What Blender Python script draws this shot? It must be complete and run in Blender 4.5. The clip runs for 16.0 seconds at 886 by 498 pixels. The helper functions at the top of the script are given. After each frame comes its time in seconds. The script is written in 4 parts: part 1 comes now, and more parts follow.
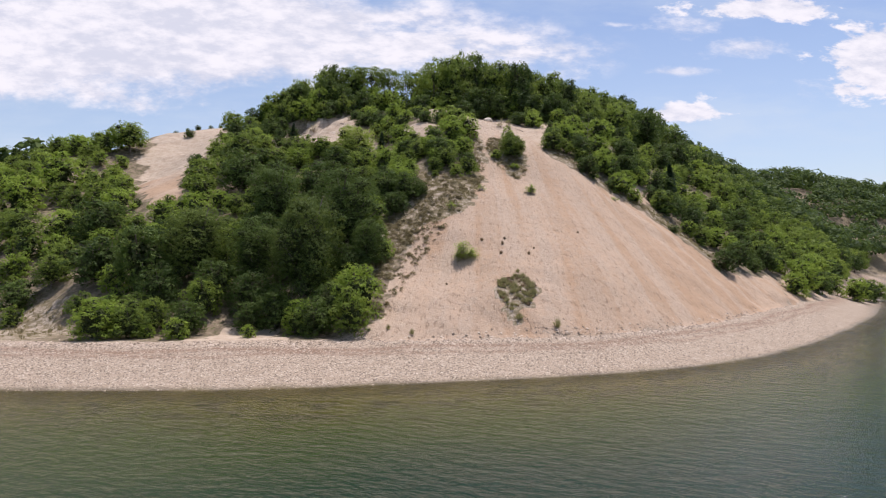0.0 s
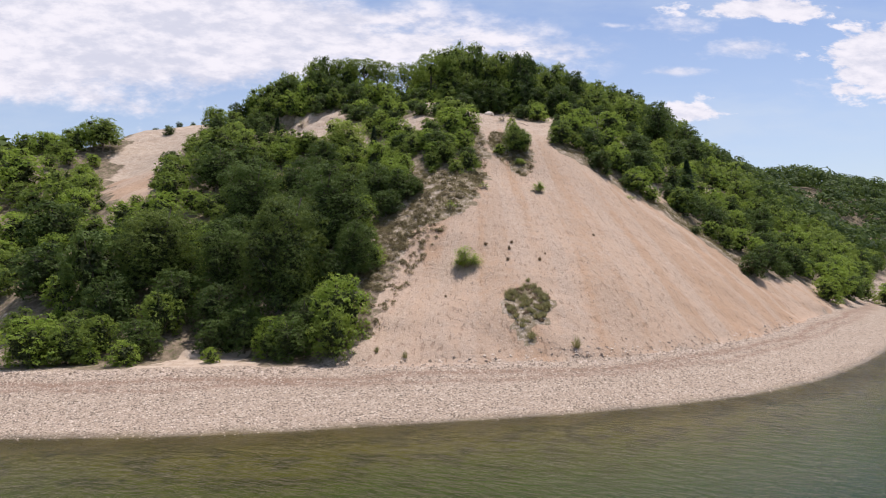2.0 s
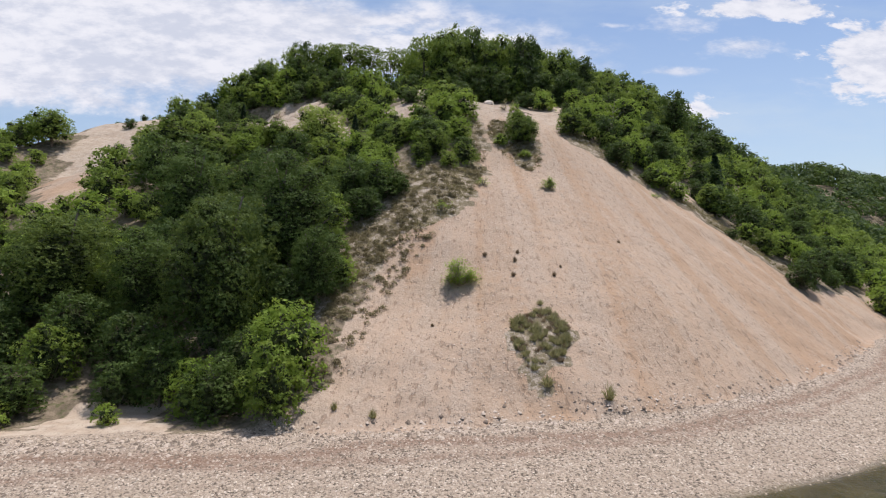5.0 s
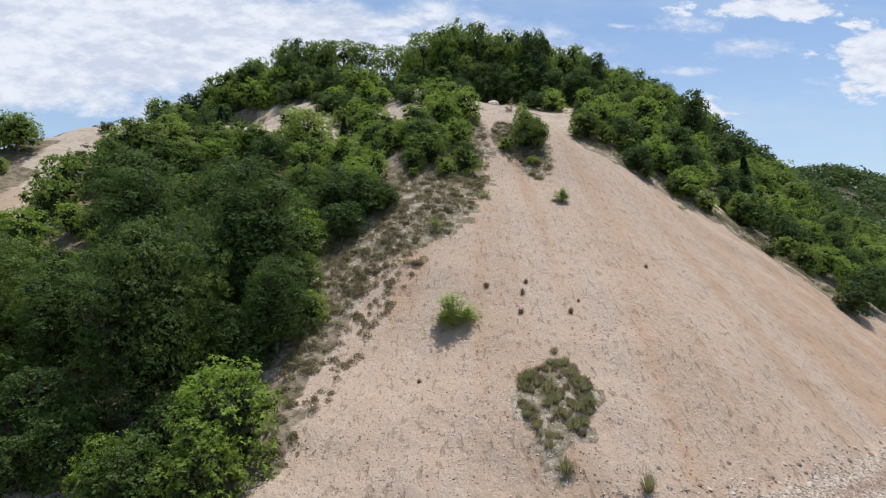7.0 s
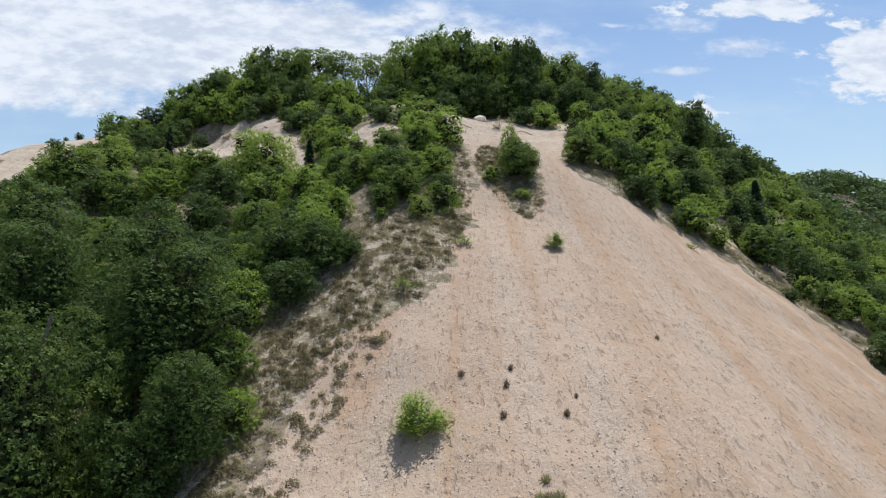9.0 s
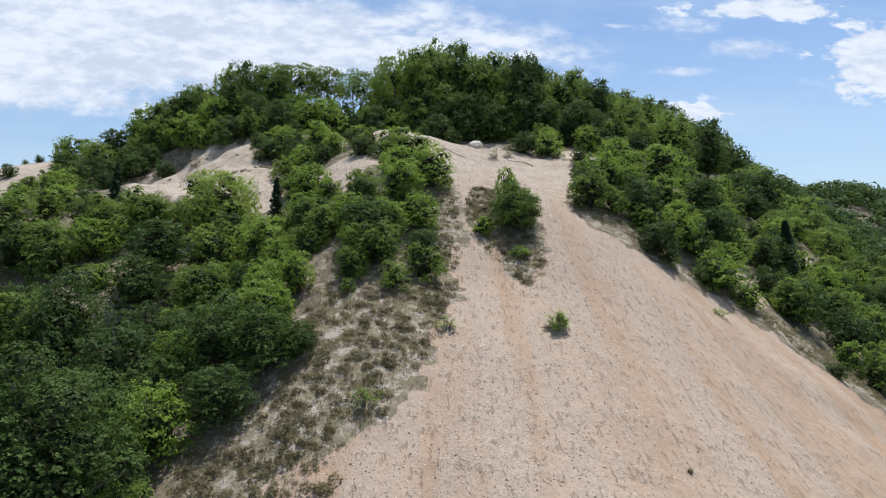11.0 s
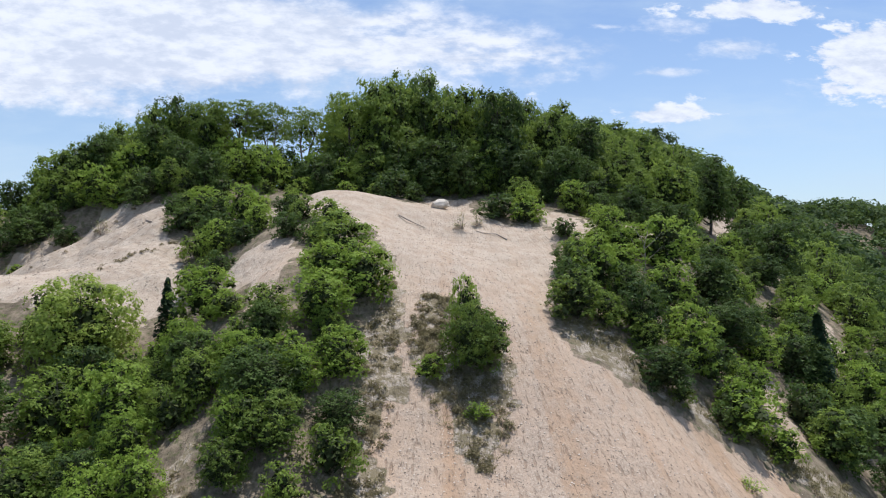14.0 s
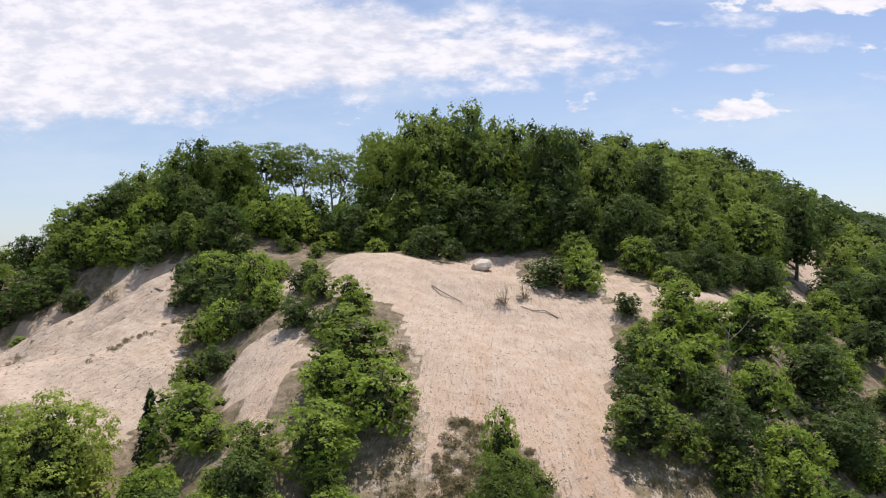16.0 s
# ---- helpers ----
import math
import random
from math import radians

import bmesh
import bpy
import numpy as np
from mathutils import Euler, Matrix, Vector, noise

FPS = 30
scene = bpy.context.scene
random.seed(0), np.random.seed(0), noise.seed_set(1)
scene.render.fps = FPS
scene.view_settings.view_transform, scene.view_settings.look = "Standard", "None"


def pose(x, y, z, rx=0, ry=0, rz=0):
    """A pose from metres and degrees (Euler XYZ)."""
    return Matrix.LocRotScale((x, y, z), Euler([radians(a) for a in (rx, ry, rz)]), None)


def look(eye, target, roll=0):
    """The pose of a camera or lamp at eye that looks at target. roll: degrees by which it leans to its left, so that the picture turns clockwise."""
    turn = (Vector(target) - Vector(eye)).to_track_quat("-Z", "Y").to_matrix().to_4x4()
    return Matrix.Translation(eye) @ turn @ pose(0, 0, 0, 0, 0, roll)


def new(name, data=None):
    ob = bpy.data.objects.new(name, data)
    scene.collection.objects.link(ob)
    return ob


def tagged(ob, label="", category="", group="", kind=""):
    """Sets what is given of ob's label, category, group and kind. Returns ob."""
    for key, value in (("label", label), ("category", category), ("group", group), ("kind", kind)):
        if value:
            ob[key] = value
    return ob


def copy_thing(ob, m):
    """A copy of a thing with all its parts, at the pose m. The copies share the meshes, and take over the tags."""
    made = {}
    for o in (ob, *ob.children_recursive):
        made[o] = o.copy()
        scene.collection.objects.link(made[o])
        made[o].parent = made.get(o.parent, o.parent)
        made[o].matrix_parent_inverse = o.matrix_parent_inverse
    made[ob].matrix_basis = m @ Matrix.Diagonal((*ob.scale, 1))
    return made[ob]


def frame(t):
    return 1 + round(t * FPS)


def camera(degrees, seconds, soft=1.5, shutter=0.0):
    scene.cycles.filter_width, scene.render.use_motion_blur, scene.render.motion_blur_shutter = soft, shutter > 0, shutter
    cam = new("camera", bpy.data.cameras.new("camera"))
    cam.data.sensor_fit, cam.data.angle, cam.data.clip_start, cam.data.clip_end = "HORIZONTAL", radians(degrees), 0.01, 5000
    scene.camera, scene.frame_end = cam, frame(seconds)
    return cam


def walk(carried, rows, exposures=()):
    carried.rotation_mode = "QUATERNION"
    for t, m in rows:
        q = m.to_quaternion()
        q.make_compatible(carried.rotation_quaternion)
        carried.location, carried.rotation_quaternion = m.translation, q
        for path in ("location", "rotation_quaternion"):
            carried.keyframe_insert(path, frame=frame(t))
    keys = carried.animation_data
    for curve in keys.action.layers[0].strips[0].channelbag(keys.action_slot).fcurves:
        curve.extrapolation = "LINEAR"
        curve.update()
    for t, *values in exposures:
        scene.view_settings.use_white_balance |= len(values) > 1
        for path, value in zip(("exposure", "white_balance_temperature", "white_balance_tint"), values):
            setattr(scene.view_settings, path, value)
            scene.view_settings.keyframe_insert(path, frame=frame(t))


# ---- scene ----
cam = camera(68, 16.0, soft=1.1)
# seconds, place, heading (to the left of +y), pitch and roll in degrees
PATH = [
    (0.0, -0.00, 0.00, 8.01, 0.00, 0.40, 0.00),
    (0.5, -0.01, 1.96, 8.09, 0.06, 0.45, -0.16),
    (1.0, 0.00, 3.90, 8.18, 0.12, 0.53, -0.29),
    (1.5, 0.01, 5.81, 8.32, -0.08, 0.49, -0.27),
    (2.0, 0.05, 7.72, 8.45, -0.09, 0.52, -0.32),
    (2.5, 0.11, 9.66, 8.56, 0.01, 0.58, -0.38),
    (3.0, 0.22, 11.62, 8.66, -0.05, 0.57, -0.41),
    (3.5, 0.35, 13.54, 8.75, 0.07, 0.61, -0.48),
    (4.0, 0.52, 15.44, 8.88, 0.08, 0.60, -0.53),
    (6.5, 1.50, 24.79, 10.37, -0.20, 0.64, -0.68),
    (7.0, 1.72, 26.67, 10.90, 0.57, 0.73, -0.73),
    (7.5, 2.04, 28.53, 11.61, -0.43, 0.73, -0.95),
    (8.0, 2.30, 30.30, 12.44, 0.41, 0.78, -0.85),
    (8.5, 2.65, 32.03, 13.41, 0.03, 0.72, -0.82),
    (9.0, 2.98, 33.80, 14.46, -0.02, 0.67, -0.88),
    (11.5, 4.71, 43.15, 19.89, 0.25, 0.68, -0.63),
    (12.0, 5.21, 45.07, 21.10, -0.35, 0.71, -0.66),
    (12.5, 5.68, 47.04, 22.33, -0.97, 0.67, -0.68),
    (13.0, 6.13, 48.98, 23.51, -0.57, 0.70, -0.77),
    (13.5, 6.64, 50.89, 24.72, -0.74, 0.68, -0.75),
    (14.0, 7.11, 52.70, 25.95, -0.64, 0.68, -0.78),
    (14.5, 7.55, 54.48, 27.21, -0.64, 0.73, -0.92),
    (15.0, 8.01, 56.23, 28.50, -0.31, 0.76, -0.84),
    (15.5, 8.36, 58.00, 29.82, 0.02, 0.79, -0.80),
    (16.0, 8.40, 59.84, 31.11, 4.31, 0.95, -0.78),
]


def heading_pose(x, y, z, yaw, pitch, roll):
    a, b = radians(yaw), radians(pitch)
    ahead = Vector((-math.sin(a) * math.cos(b), math.cos(a) * math.cos(b), math.sin(b)))
    return look((x, y, z), Vector((x, y, z)) + ahead, roll)


walk(cam, [(row[0], heading_pose(*row[1:])) for row in PATH], exposures=[(0.0, 0.03, 6400, 20), (3.5, -0.05, 6400, 18), (6.5, -0.08, 6050, 12), (9.0, -0.05, 5950, 9), (12.5, 0.0, 5750, 9), (14.5, 0.05, 6000, 13), (16.0, 0.08, 6450, 17)])

# ---- sun and sky ----
SUN_HEIGHT, SUN_TURN = 72.0, 32.0  # degrees above the horizon, and from +y towards +x
sun = new("sun", bpy.data.lights.new("sun", "SUN"))
sun.data.energy, sun.data.angle, sun.data.color = 4.6, radians(0.8), (1.0, 0.95, 0.88)
sun_way = Vector((math.sin(radians(SUN_TURN)) * math.cos(radians(SUN_HEIGHT)), math.cos(radians(SUN_TURN)) * math.cos(radians(SUN_HEIGHT)), math.sin(radians(SUN_HEIGHT))))
sun.matrix_world = look(sun_way * 200, (0, 0, 0))


class Nodes:
    """Short calls for building a node tree."""

    def __init__(self, tree):
        self.tree = tree
        tree.nodes.clear()

    def add(self, kind, props=None, **inputs):
        node = self.tree.nodes.new(kind)
        for key, value in (props or {}).items():
            setattr(node, key, value)
        for key, value in inputs.items():
            self.put(node, key.replace("_", " "), value)
        return node

    def put(self, node, key, value):
        socket = node.inputs[int(key[1:])] if key[0] == "i" and key[1:].isdigit() else node.inputs[key]
        if isinstance(value, bpy.types.NodeSocket):
            self.tree.links.new(value, socket)
        elif isinstance(value, bpy.types.Node):
            self.tree.links.new(value.outputs[0], socket)
        else:
            socket.default_value = value

    def math(self, op, a, b=0.0, c=0.0, clamp=False):
        return self.add("ShaderNodeMath", {"operation": op, "use_clamp": clamp}, i0=a, i1=b, i2=c).outputs[0]

    def vec(self, op, a, b=(0, 0, 0)):
        return self.add("ShaderNodeVectorMath", {"operation": op}, i0=a, i1=b).outputs[0]

    def noise(self, vector, scale, detail=3.0, rough=0.55):
        node = self.add("ShaderNodeTexNoise", None, Scale=scale, Detail=detail, Roughness=rough)
        if vector is not None:
            self.put(node, "Vector", vector)
        return node.outputs[0]

    def span(self, value, a, b, lo=0.0, hi=1.0):
        return self.add("ShaderNodeMapRange", {"interpolation_type": "SMOOTHSTEP"}, i0=value, i1=a, i2=b, i3=lo, i4=hi).outputs[0]

    def mix(self, fac, a, b):
        node = self.add("ShaderNodeMix", {"data_type": "RGBA"})
        for key, value in ((0, fac), (6, a), (7, b)):
            if isinstance(value, bpy.types.NodeSocket):
                self.tree.links.new(value, node.inputs[key])
            else:
                node.inputs[key].default_value = (*value, 1) if key else value
        return node.outputs[2]

    def attribute(self, name):
        return self.add("ShaderNodeAttribute", {"attribute_name": name}).outputs[2]


def build_sky():
    world = bpy.data.worlds.new("sky")
    scene.world = world
    world.use_nodes = True
    n = Nodes(world.node_tree)
    sky = n.add("ShaderNodeTexSky", {"sky_type": "NISHITA", "sun_disc": False, "sun_elevation": radians(SUN_HEIGHT), "sun_rotation": radians(SUN_TURN), "altitude": 10.0, "air_density": 1.0, "dust_density": 0.8, "ozone_density": 2.0})
    way = n.add("ShaderNodeTexCoord").outputs["Generated"]
    xyz = n.add("ShaderNodeSeparateXYZ", None, Vector=way)
    x, y, z = xyz.outputs
    ahead = n.math("MAXIMUM", y, 0.05)
    u, v = n.math("DIVIDE", x, ahead), n.math("DIVIDE", z, ahead)
    low = n.math("ADD", n.math("MAXIMUM", z, 0.0), 0.10)
    plane = n.add("ShaderNodeCombineXYZ", None, X=n.math("DIVIDE", x, low), Y=n.math("DIVIDE", y, low), Z=0.0).outputs[0]
    big = n.noise(plane, 0.9, 6.0, 0.55)
    ripple = n.noise(n.vec("MULTIPLY", plane, (1.0, 2.2, 1.0)), 4.0, 5.0, 0.6)
    fine = n.noise(n.add("ShaderNodeCombineXYZ", None, X=u, Y=n.math("MULTIPLY", v, 1.9), Z=0.3).outputs[0], 9.0, 7.0, 0.62)

    wisp = n.noise(n.add("ShaderNodeCombineXYZ", None, X=n.math("MULTIPLY", u, 2.0), Y=n.math("MULTIPLY", v, 7.0), Z=1.7).outputs[0], 1.6, 6.0, 0.6)

    def blob(cu, cv, ru, rv):
        a = n.math("POWER", n.math("DIVIDE", n.math("SUBTRACT", u, cu), ru), 2.0)
        b = n.math("POWER", n.math("DIVIDE", n.math("SUBTRACT", v, cv), rv), 2.0)
        return n.math("EXPONENT", n.math("MULTIPLY", n.math("ADD", a, b), -1.0))

    cells = n.noise(n.add("ShaderNodeCombineXYZ", None, X=n.math("ADD", u, n.math("MULTIPLY", v, 0.4)), Y=n.math("MULTIPLY", v, 2.4), Z=2.1).outputs[0], 24.0, 4.0, 0.6)

    # a broad sheet of high cloud, seen over the left of the hill, thinning to the right
    lower = n.math("SUBTRACT", v, n.math("ADD", n.math("MULTIPLY", u, 0.068), 0.270))
    upper = n.math("SUBTRACT", n.math("SUBTRACT", 0.364, n.math("MULTIPLY", u, 0.20)), v)
    wob = n.math("MULTIPLY", n.math("SUBTRACT", fine, 0.5), 0.16)
    sheet = n.math("MULTIPLY", n.span(n.math("ADD", lower, wob), -0.012, 0.03), n.span(n.math("ADD", upper, wob), -0.03, 0.03))
    sheet = n.math("MULTIPLY", sheet, n.span(n.math("ADD", u, n.math("MULTIPLY", n.math("SUBTRACT", fine, 0.5), 0.25)), 0.31, 0.24))
    body = n.math("ADD", n.math("ADD", n.math("MULTIPLY", ripple, 0.45), n.math("MULTIPLY", cells, 0.45)), n.math("MULTIPLY", n.span(u, 0.1, -0.5), 0.22))
    sheet = n.math("MULTIPLY", sheet, n.span(body, 0.28, 0.51, 0.2, 1.0))
    # heaps and wisps to the right
    heap = n.math("MULTIPLY", blob(0.68, 0.300, 0.10, 0.062), 1.1)
    for cu, cv, ru, rv, k in ((0.50, 0.375, 0.11, 0.022, 0.95), (0.62, 0.25, 0.04, 0.02, 0.7), (0.352, 0.214, 0.085, 0.018, 0.95), (0.13, 0.225, 0.03, 0.012, 0.8)):
        heap = n.math("MAXIMUM", heap, n.math("MULTIPLY", blob(cu, cv, ru, rv), k))
    rag = n.math("ADD", n.math("SUBTRACT", fine, 0.5), n.math("MULTIPLY", n.math("SUBTRACT", cells, 0.5), 0.8))
    heap = n.span(n.math("ADD", heap, n.math("MULTIPLY", rag, 1.9)), 0.38, 0.72)
    veil = n.math("MULTIPLY", blob(0.47, 0.315, 0.07, 0.022), 0.9)
    for cu, cv, ru, rv, k in ((0.36, 0.278, 0.06, 0.009, 0.9), (0.36, 0.345, 0.10, 0.022, 0.6), (0.58, 0.25, 0.09, 0.03, 0.5), (0.26, 0.35, 0.05, 0.006, 0.6)):
        veil = n.math("MAXIMUM", veil, n.math("MULTIPLY", blob(cu, cv, ru, rv), k))
    veil = n.math("MULTIPLY", n.span(n.math("ADD", veil, n.math("MULTIPLY", rag, 1.5)), 0.30, 1.05), 0.75)
    heap = n.math("MULTIPLY", n.math("MAXIMUM", heap, veil), n.span(v, 0.170, 0.195))
    # scattered cloud over the rest of the sky
    rest = n.math("MULTIPLY", n.span(big, 0.52, 0.72), n.span(y, 0.35, 0.0))
    rest = n.math("MAXIMUM", rest, n.math("MULTIPLY", n.span(big, 0.50, 0.70), n.span(v, 0.45, 0.75)))
    cover = n.math("MAXIMUM", n.math("MULTIPLY", n.math("MAXIMUM", sheet, heap), n.span(y, 0.1, 0.3)), rest)
    shade = n.span(n.math("ADD", n.math("MULTIPLY", cells, 0.6), n.math("MULTIPLY", fine, 0.4)), 0.38, 0.62)
    cloud = n.mix(shade, (5.2, 5.5, 6.1), (7.0, 7.05, 7.2))
    thin = n.mix(n.math("ADD", n.math("MULTIPLY", n.span(v, 0.5, 0.05), 0.38), n.math("MULTIPLY", n.span(wisp, 0.45, 0.75), 0.35)), sky.outputs[0], (4.8, 5.7, 6.4))
    back = n.add("ShaderNodeBackground", None, Color=n.mix(cover, thin, cloud), Strength=0.13)
    n.add("ShaderNodeOutputWorld", None, Surface=back)


build_sky()


# ---- terrain ----
SHORE = ((-400, 110), (-120, 58), (-60, 42), (-26, 38.3), (-12, 38.4), (0, 41), (8, 42.6), (16, 45.6), (21, 48), (28, 53.5), (40, 66), (56, 85), (93, 139), (128, 187), (200, 240), (400, 330), (1200, 600))
TOE = ((-400, 120), (-120, 67), (-60, 50), (-26, 45.5), (-12, 46.3), (0, 48), (8, 49.3), (16, 52.5), (23, 58), (30, 65.5), (37, 74), (60, 101), (93, 149), (128, 197), (200, 252), (400, 345), (1200, 620))


def soft_interp(x, table, blur=3.0):
    xs, ys = np.array(table, float).T
    return sum(np.interp(x + k * blur, xs, ys) for k in (-1.5, -0.5, 0.5, 1.5)) / 4


def smooth_step(a, b, x):
    t = np.clip((x - a) / (b - a), 0, 1)
    return t * t * (3 - 2 * t)


def smin(a, b, k):
    h = np.clip(0.5 + 0.5 * (b - a) / k, 0, 1)
    return b + (a - b) * h - k * h * (1 - h)


def waves(x, y, size, seed, octaves=3):
    """Smooth noise from turned sine waves, about -1 to 1."""
    rng = np.random.RandomState(seed)
    out, amp, total = 0, 1.0, 0.0
    for _ in range(octaves):
        for _ in range(5):
            a, p = rng.uniform(0, 2 * np.pi, 2)
            k = 2 * np.pi / size * rng.uniform(0.7, 1.4)
            out = out + amp * np.sin(k * (x * np.cos(a) + y * np.sin(a)) + p + 0.8 * np.sin(k * 0.6 * (y * np.cos(a) - x * np.sin(a)) + p * 3))
        total += amp * 2.2
        amp, size = amp * 0.55, size / 2.1
    return out / total


def dip(x, y, cx, cy, rx, ry, turn=0.0):
    c, s = np.cos(turn), np.sin(turn)
    u, v = (x - cx) * c + (y - cy) * s, (y - cy) * c - (x - cx) * s
    return np.exp(-((u / rx) ** 2) - (v / ry) ** 2)


def height(x, y):
    x, y = np.asarray(x, float), np.asarray(y, float)
    shore, toe = soft_interp(x, SHORE), soft_interp(x, TOE)
    slant = 1 / np.sqrt(1 + ((soft_interp(x + 2, TOE) - soft_interp(x - 2, TOE)) / 4) ** 2)
    inland = (y - shore) / (toe - shore)
    beach = np.where(inland < 0, np.maximum(-5, inland * 1.1), inland * 1.7)
    # bluff faces: the front one, the one turned to the bay, and the plateau behind
    back = 4.0 * smooth_step(-5, -11, x) + 6 * smooth_step(-26, -45, x) + 20 * smooth_step(-70, -120, x)
    front = 2.0 + 0.54 * (y - 48.3 - back)
    side = 1.6 + 0.74 * (y - toe) * slant
    top = 31.0 + 0.15 * np.clip(y - 112, -40, 75) - 0.03 * np.clip(y - 190, 0, 500) + 2.5 * dip(x, y, 35, 165, 40, 45)
    top = top - 5 * smooth_step(124, 150, y) * smooth_step(28, 2, x)
    top = top + 2.6 * dip(x, y, -18, 118, 8, 9) - 2.0 * smooth_step(-25, -34, x) - 9 * smooth_step(-38, -85, x) - 8 * smooth_step(-85, -300, x) + 0.6 * dip(x, y, 0, 109, 9, 8)
    top = top - 3.5 * smooth_step(60, 140, x)
    hill = smin(smin(front, side, 1.0 + 9.0 * smooth_step(51, 78, y)), top, 6.0)
    # ravine beside the spur, left bowl
    hill = hill - 2.2 * dip(x, y, -8.5, 88, 4, 16, 0.1) + 0.9 * dip(x, y, -1.5, 80, 4.5, 18)
    # hollow of the chute below the boulder, the knoll beside it, the rounded foot of the slide
    hill = hill - 1.9 * dip(x, y, 13.5, 99.5, 5, 9) - 1.0 * dip(x, y, 6.5, 103, 4, 5) - 0.9 * dip(x, y, 8, 80.5, 6, 5)
    hill = hill - 1.1 * dip(x, y, -1.5, 59, 4.5, 5) + 0.8 * dip(x, y, -1.2, 105.5, 3.2, 4)
    # the flank behind the slide, fuller than the front, and the hollow of the far sand
    hill = hill + 1.5 * dip(x, y, 26, 105, 6, 7) + 2.2 * dip(x, y, 37, 114, 8, 9) - 3.8 * dip(x, y, -44, 98, 7, 12) + 1.1 * dip(x, y, -45, 120, 9, 7)
    # left bowl: a gravel face that falls away to the side, ribbed down its fall line
    across = 0.75 * x - 0.66 * y + 0.6 * waves(x, y, 11, 41)
    rib = np.abs((across / 4.6 + 0.35) % 1 - 0.5)
    face = 30.5 + 0.47 * (y - 110.4) + 0.41 * (x + 17) + 3.2 * (rib - 0.25)
    share = np.exp(-((((x + 22.5) / 9.5) ** 2 + ((y - 105.5) / 8.5) ** 2) ** 2))
    hill = hill + share * (np.minimum(face, hill + 1.0) - hill)
    hill = hill - 0.9 * dip(x, y, 22, 86, 6, 4) - 0.9 * dip(x, y, 8.5, 112, 4.5, 4) - 1.1 * dip(x, y, 19, 111, 7, 6)
    rough = 1 - 0.8 * dip(x, y, 10, 78, 16, 30)
    hill = hill + 0.45 * rough * waves(x, y, 17, 3) + 0.10 * rough * waves(x, y, 4, 5)
    return np.where(inland < 1, beach, np.maximum(hill, 1.7))

# ---- plan of bare and grassy ground, in metres ----
CHUTE = ((-8, 45), (-5.8, 47), (-4.7, 52.4), (-4.2, 58.5), (-2.7, 63.6), (0.9, 67), (3.7, 72), (4.7, 76.8), (4.7, 79.3), (4.7, 82.8), (4.7, 86.1), (4.5, 89.6), (3.5, 95.5), (2.6, 99.6), (0, 100.6), (-1.8, 100.7), (-3.4, 104), (-3.2, 108.4), (-0.6, 110.4), (2.6, 109.2), (3.6, 109), (5.2, 110), (6, 113), (8.7, 114.4), (10.2, 113.4), (11.3, 107.6), (13.9, 106.6), (15.5, 106), (16.7, 104.4), (15.9, 100.3), (15, 95.7), (13.7, 90.3), (14, 88.1), (15.4, 87), (16.6, 86.2), (19.4, 86), (22.8, 86.8), (25.1, 85.7), (27.2, 84.1), (29.6, 83.2), (32.5, 81.5), (33.5, 78.5), (38, 80), (45, 85), (37, 72), (30, 62), (23, 55), (16, 49), (8, 46), (0, 45))
ISLAND = ((5.6, 86.2), (6, 88.6), (6.7, 90.2), (8, 89.9), (10.1, 88.7), (10.8, 86.9), (10.6, 83.5), (10.2, 80.8), (9.1, 79.6), (7, 82.2), (5.8, 84.5))
DRY_SPUR = ((-2, 79.6), (-3, 79), (-3, 77), (-2.8, 74.5), (-3.6, 70), (-5.8, 66.1), (-5.9, 59.7), (-9, 56), (-5.1, 56.9), (-4.3, 60.9), (-1.8, 64.4), (1.7, 67.6), (3.6, 72), (4.6, 77.8), (0.7, 76.2), (-1.6, 76), (-2.4, 78))
FRINGE = ((3.2, 75.4), (4.8, 76.8), (5.2, 84.9), (4.8, 90.6), (3.5, 96.3), (2.4, 96.1), (3.5, 90), (3.6, 84.7))
RIGHT_DRY = ((13.8, 91), (15.1, 88.2), (16.6, 87), (19.4, 86.8), (22.8, 87.6), (25.2, 86.4), (27.4, 84.9), (29.8, 84), (33, 82.4), (35.5, 83.5), (31, 88), (27.6, 88.5), (24, 89), (19.6, 88.8), (17.4, 89.8), (15.9, 91.7))
RIGHT_STRIP = ((26.8, 89.6), (27.2, 93), (28.2, 96.5), (29.8, 96.8), (28.8, 92.5), (28.2, 89.2))
SLIDE_EDGE = ((-6.6, 51), (-4.2, 51), (-2.6, 58), (-1.2, 62), (0.6, 65.5), (-2.4, 66), (-5.5, 61))
FOOT_BANK = ((-18.5, 47.5), (-17.5, 52), (-13, 52.5), (-10.5, 47.8))
LOW_LEFT = ((-46, 60), (-38, 61), (-33, 57), (-29.5, 51.5), (-31, 47), (-46, 50))
BOWL = ((-29.6, 105), (-28.6, 107.3), (-26.4, 110), (-24.2, 112.2), (-23, 113.6), (-21.8, 114.4), (-19.1, 112.4), (-17, 113), (-14.1, 104.1), (-12.3, 102.4), (-11.3, 101.4), (-10.7, 97.4), (-10.4, 95.5), (-10.3, 92.3), (-12.4, 92), (-17.4, 91.8), (-20.4, 93.2), (-24.5, 98))
STRIP = ((-5.8, 93.3), (-6.2, 95.7), (-5.3, 96.9), (-2.9, 96.4), (-1.7, 93.5), (-1.7, 90.6), (-2, 86.8), (-3.3, 89.3))
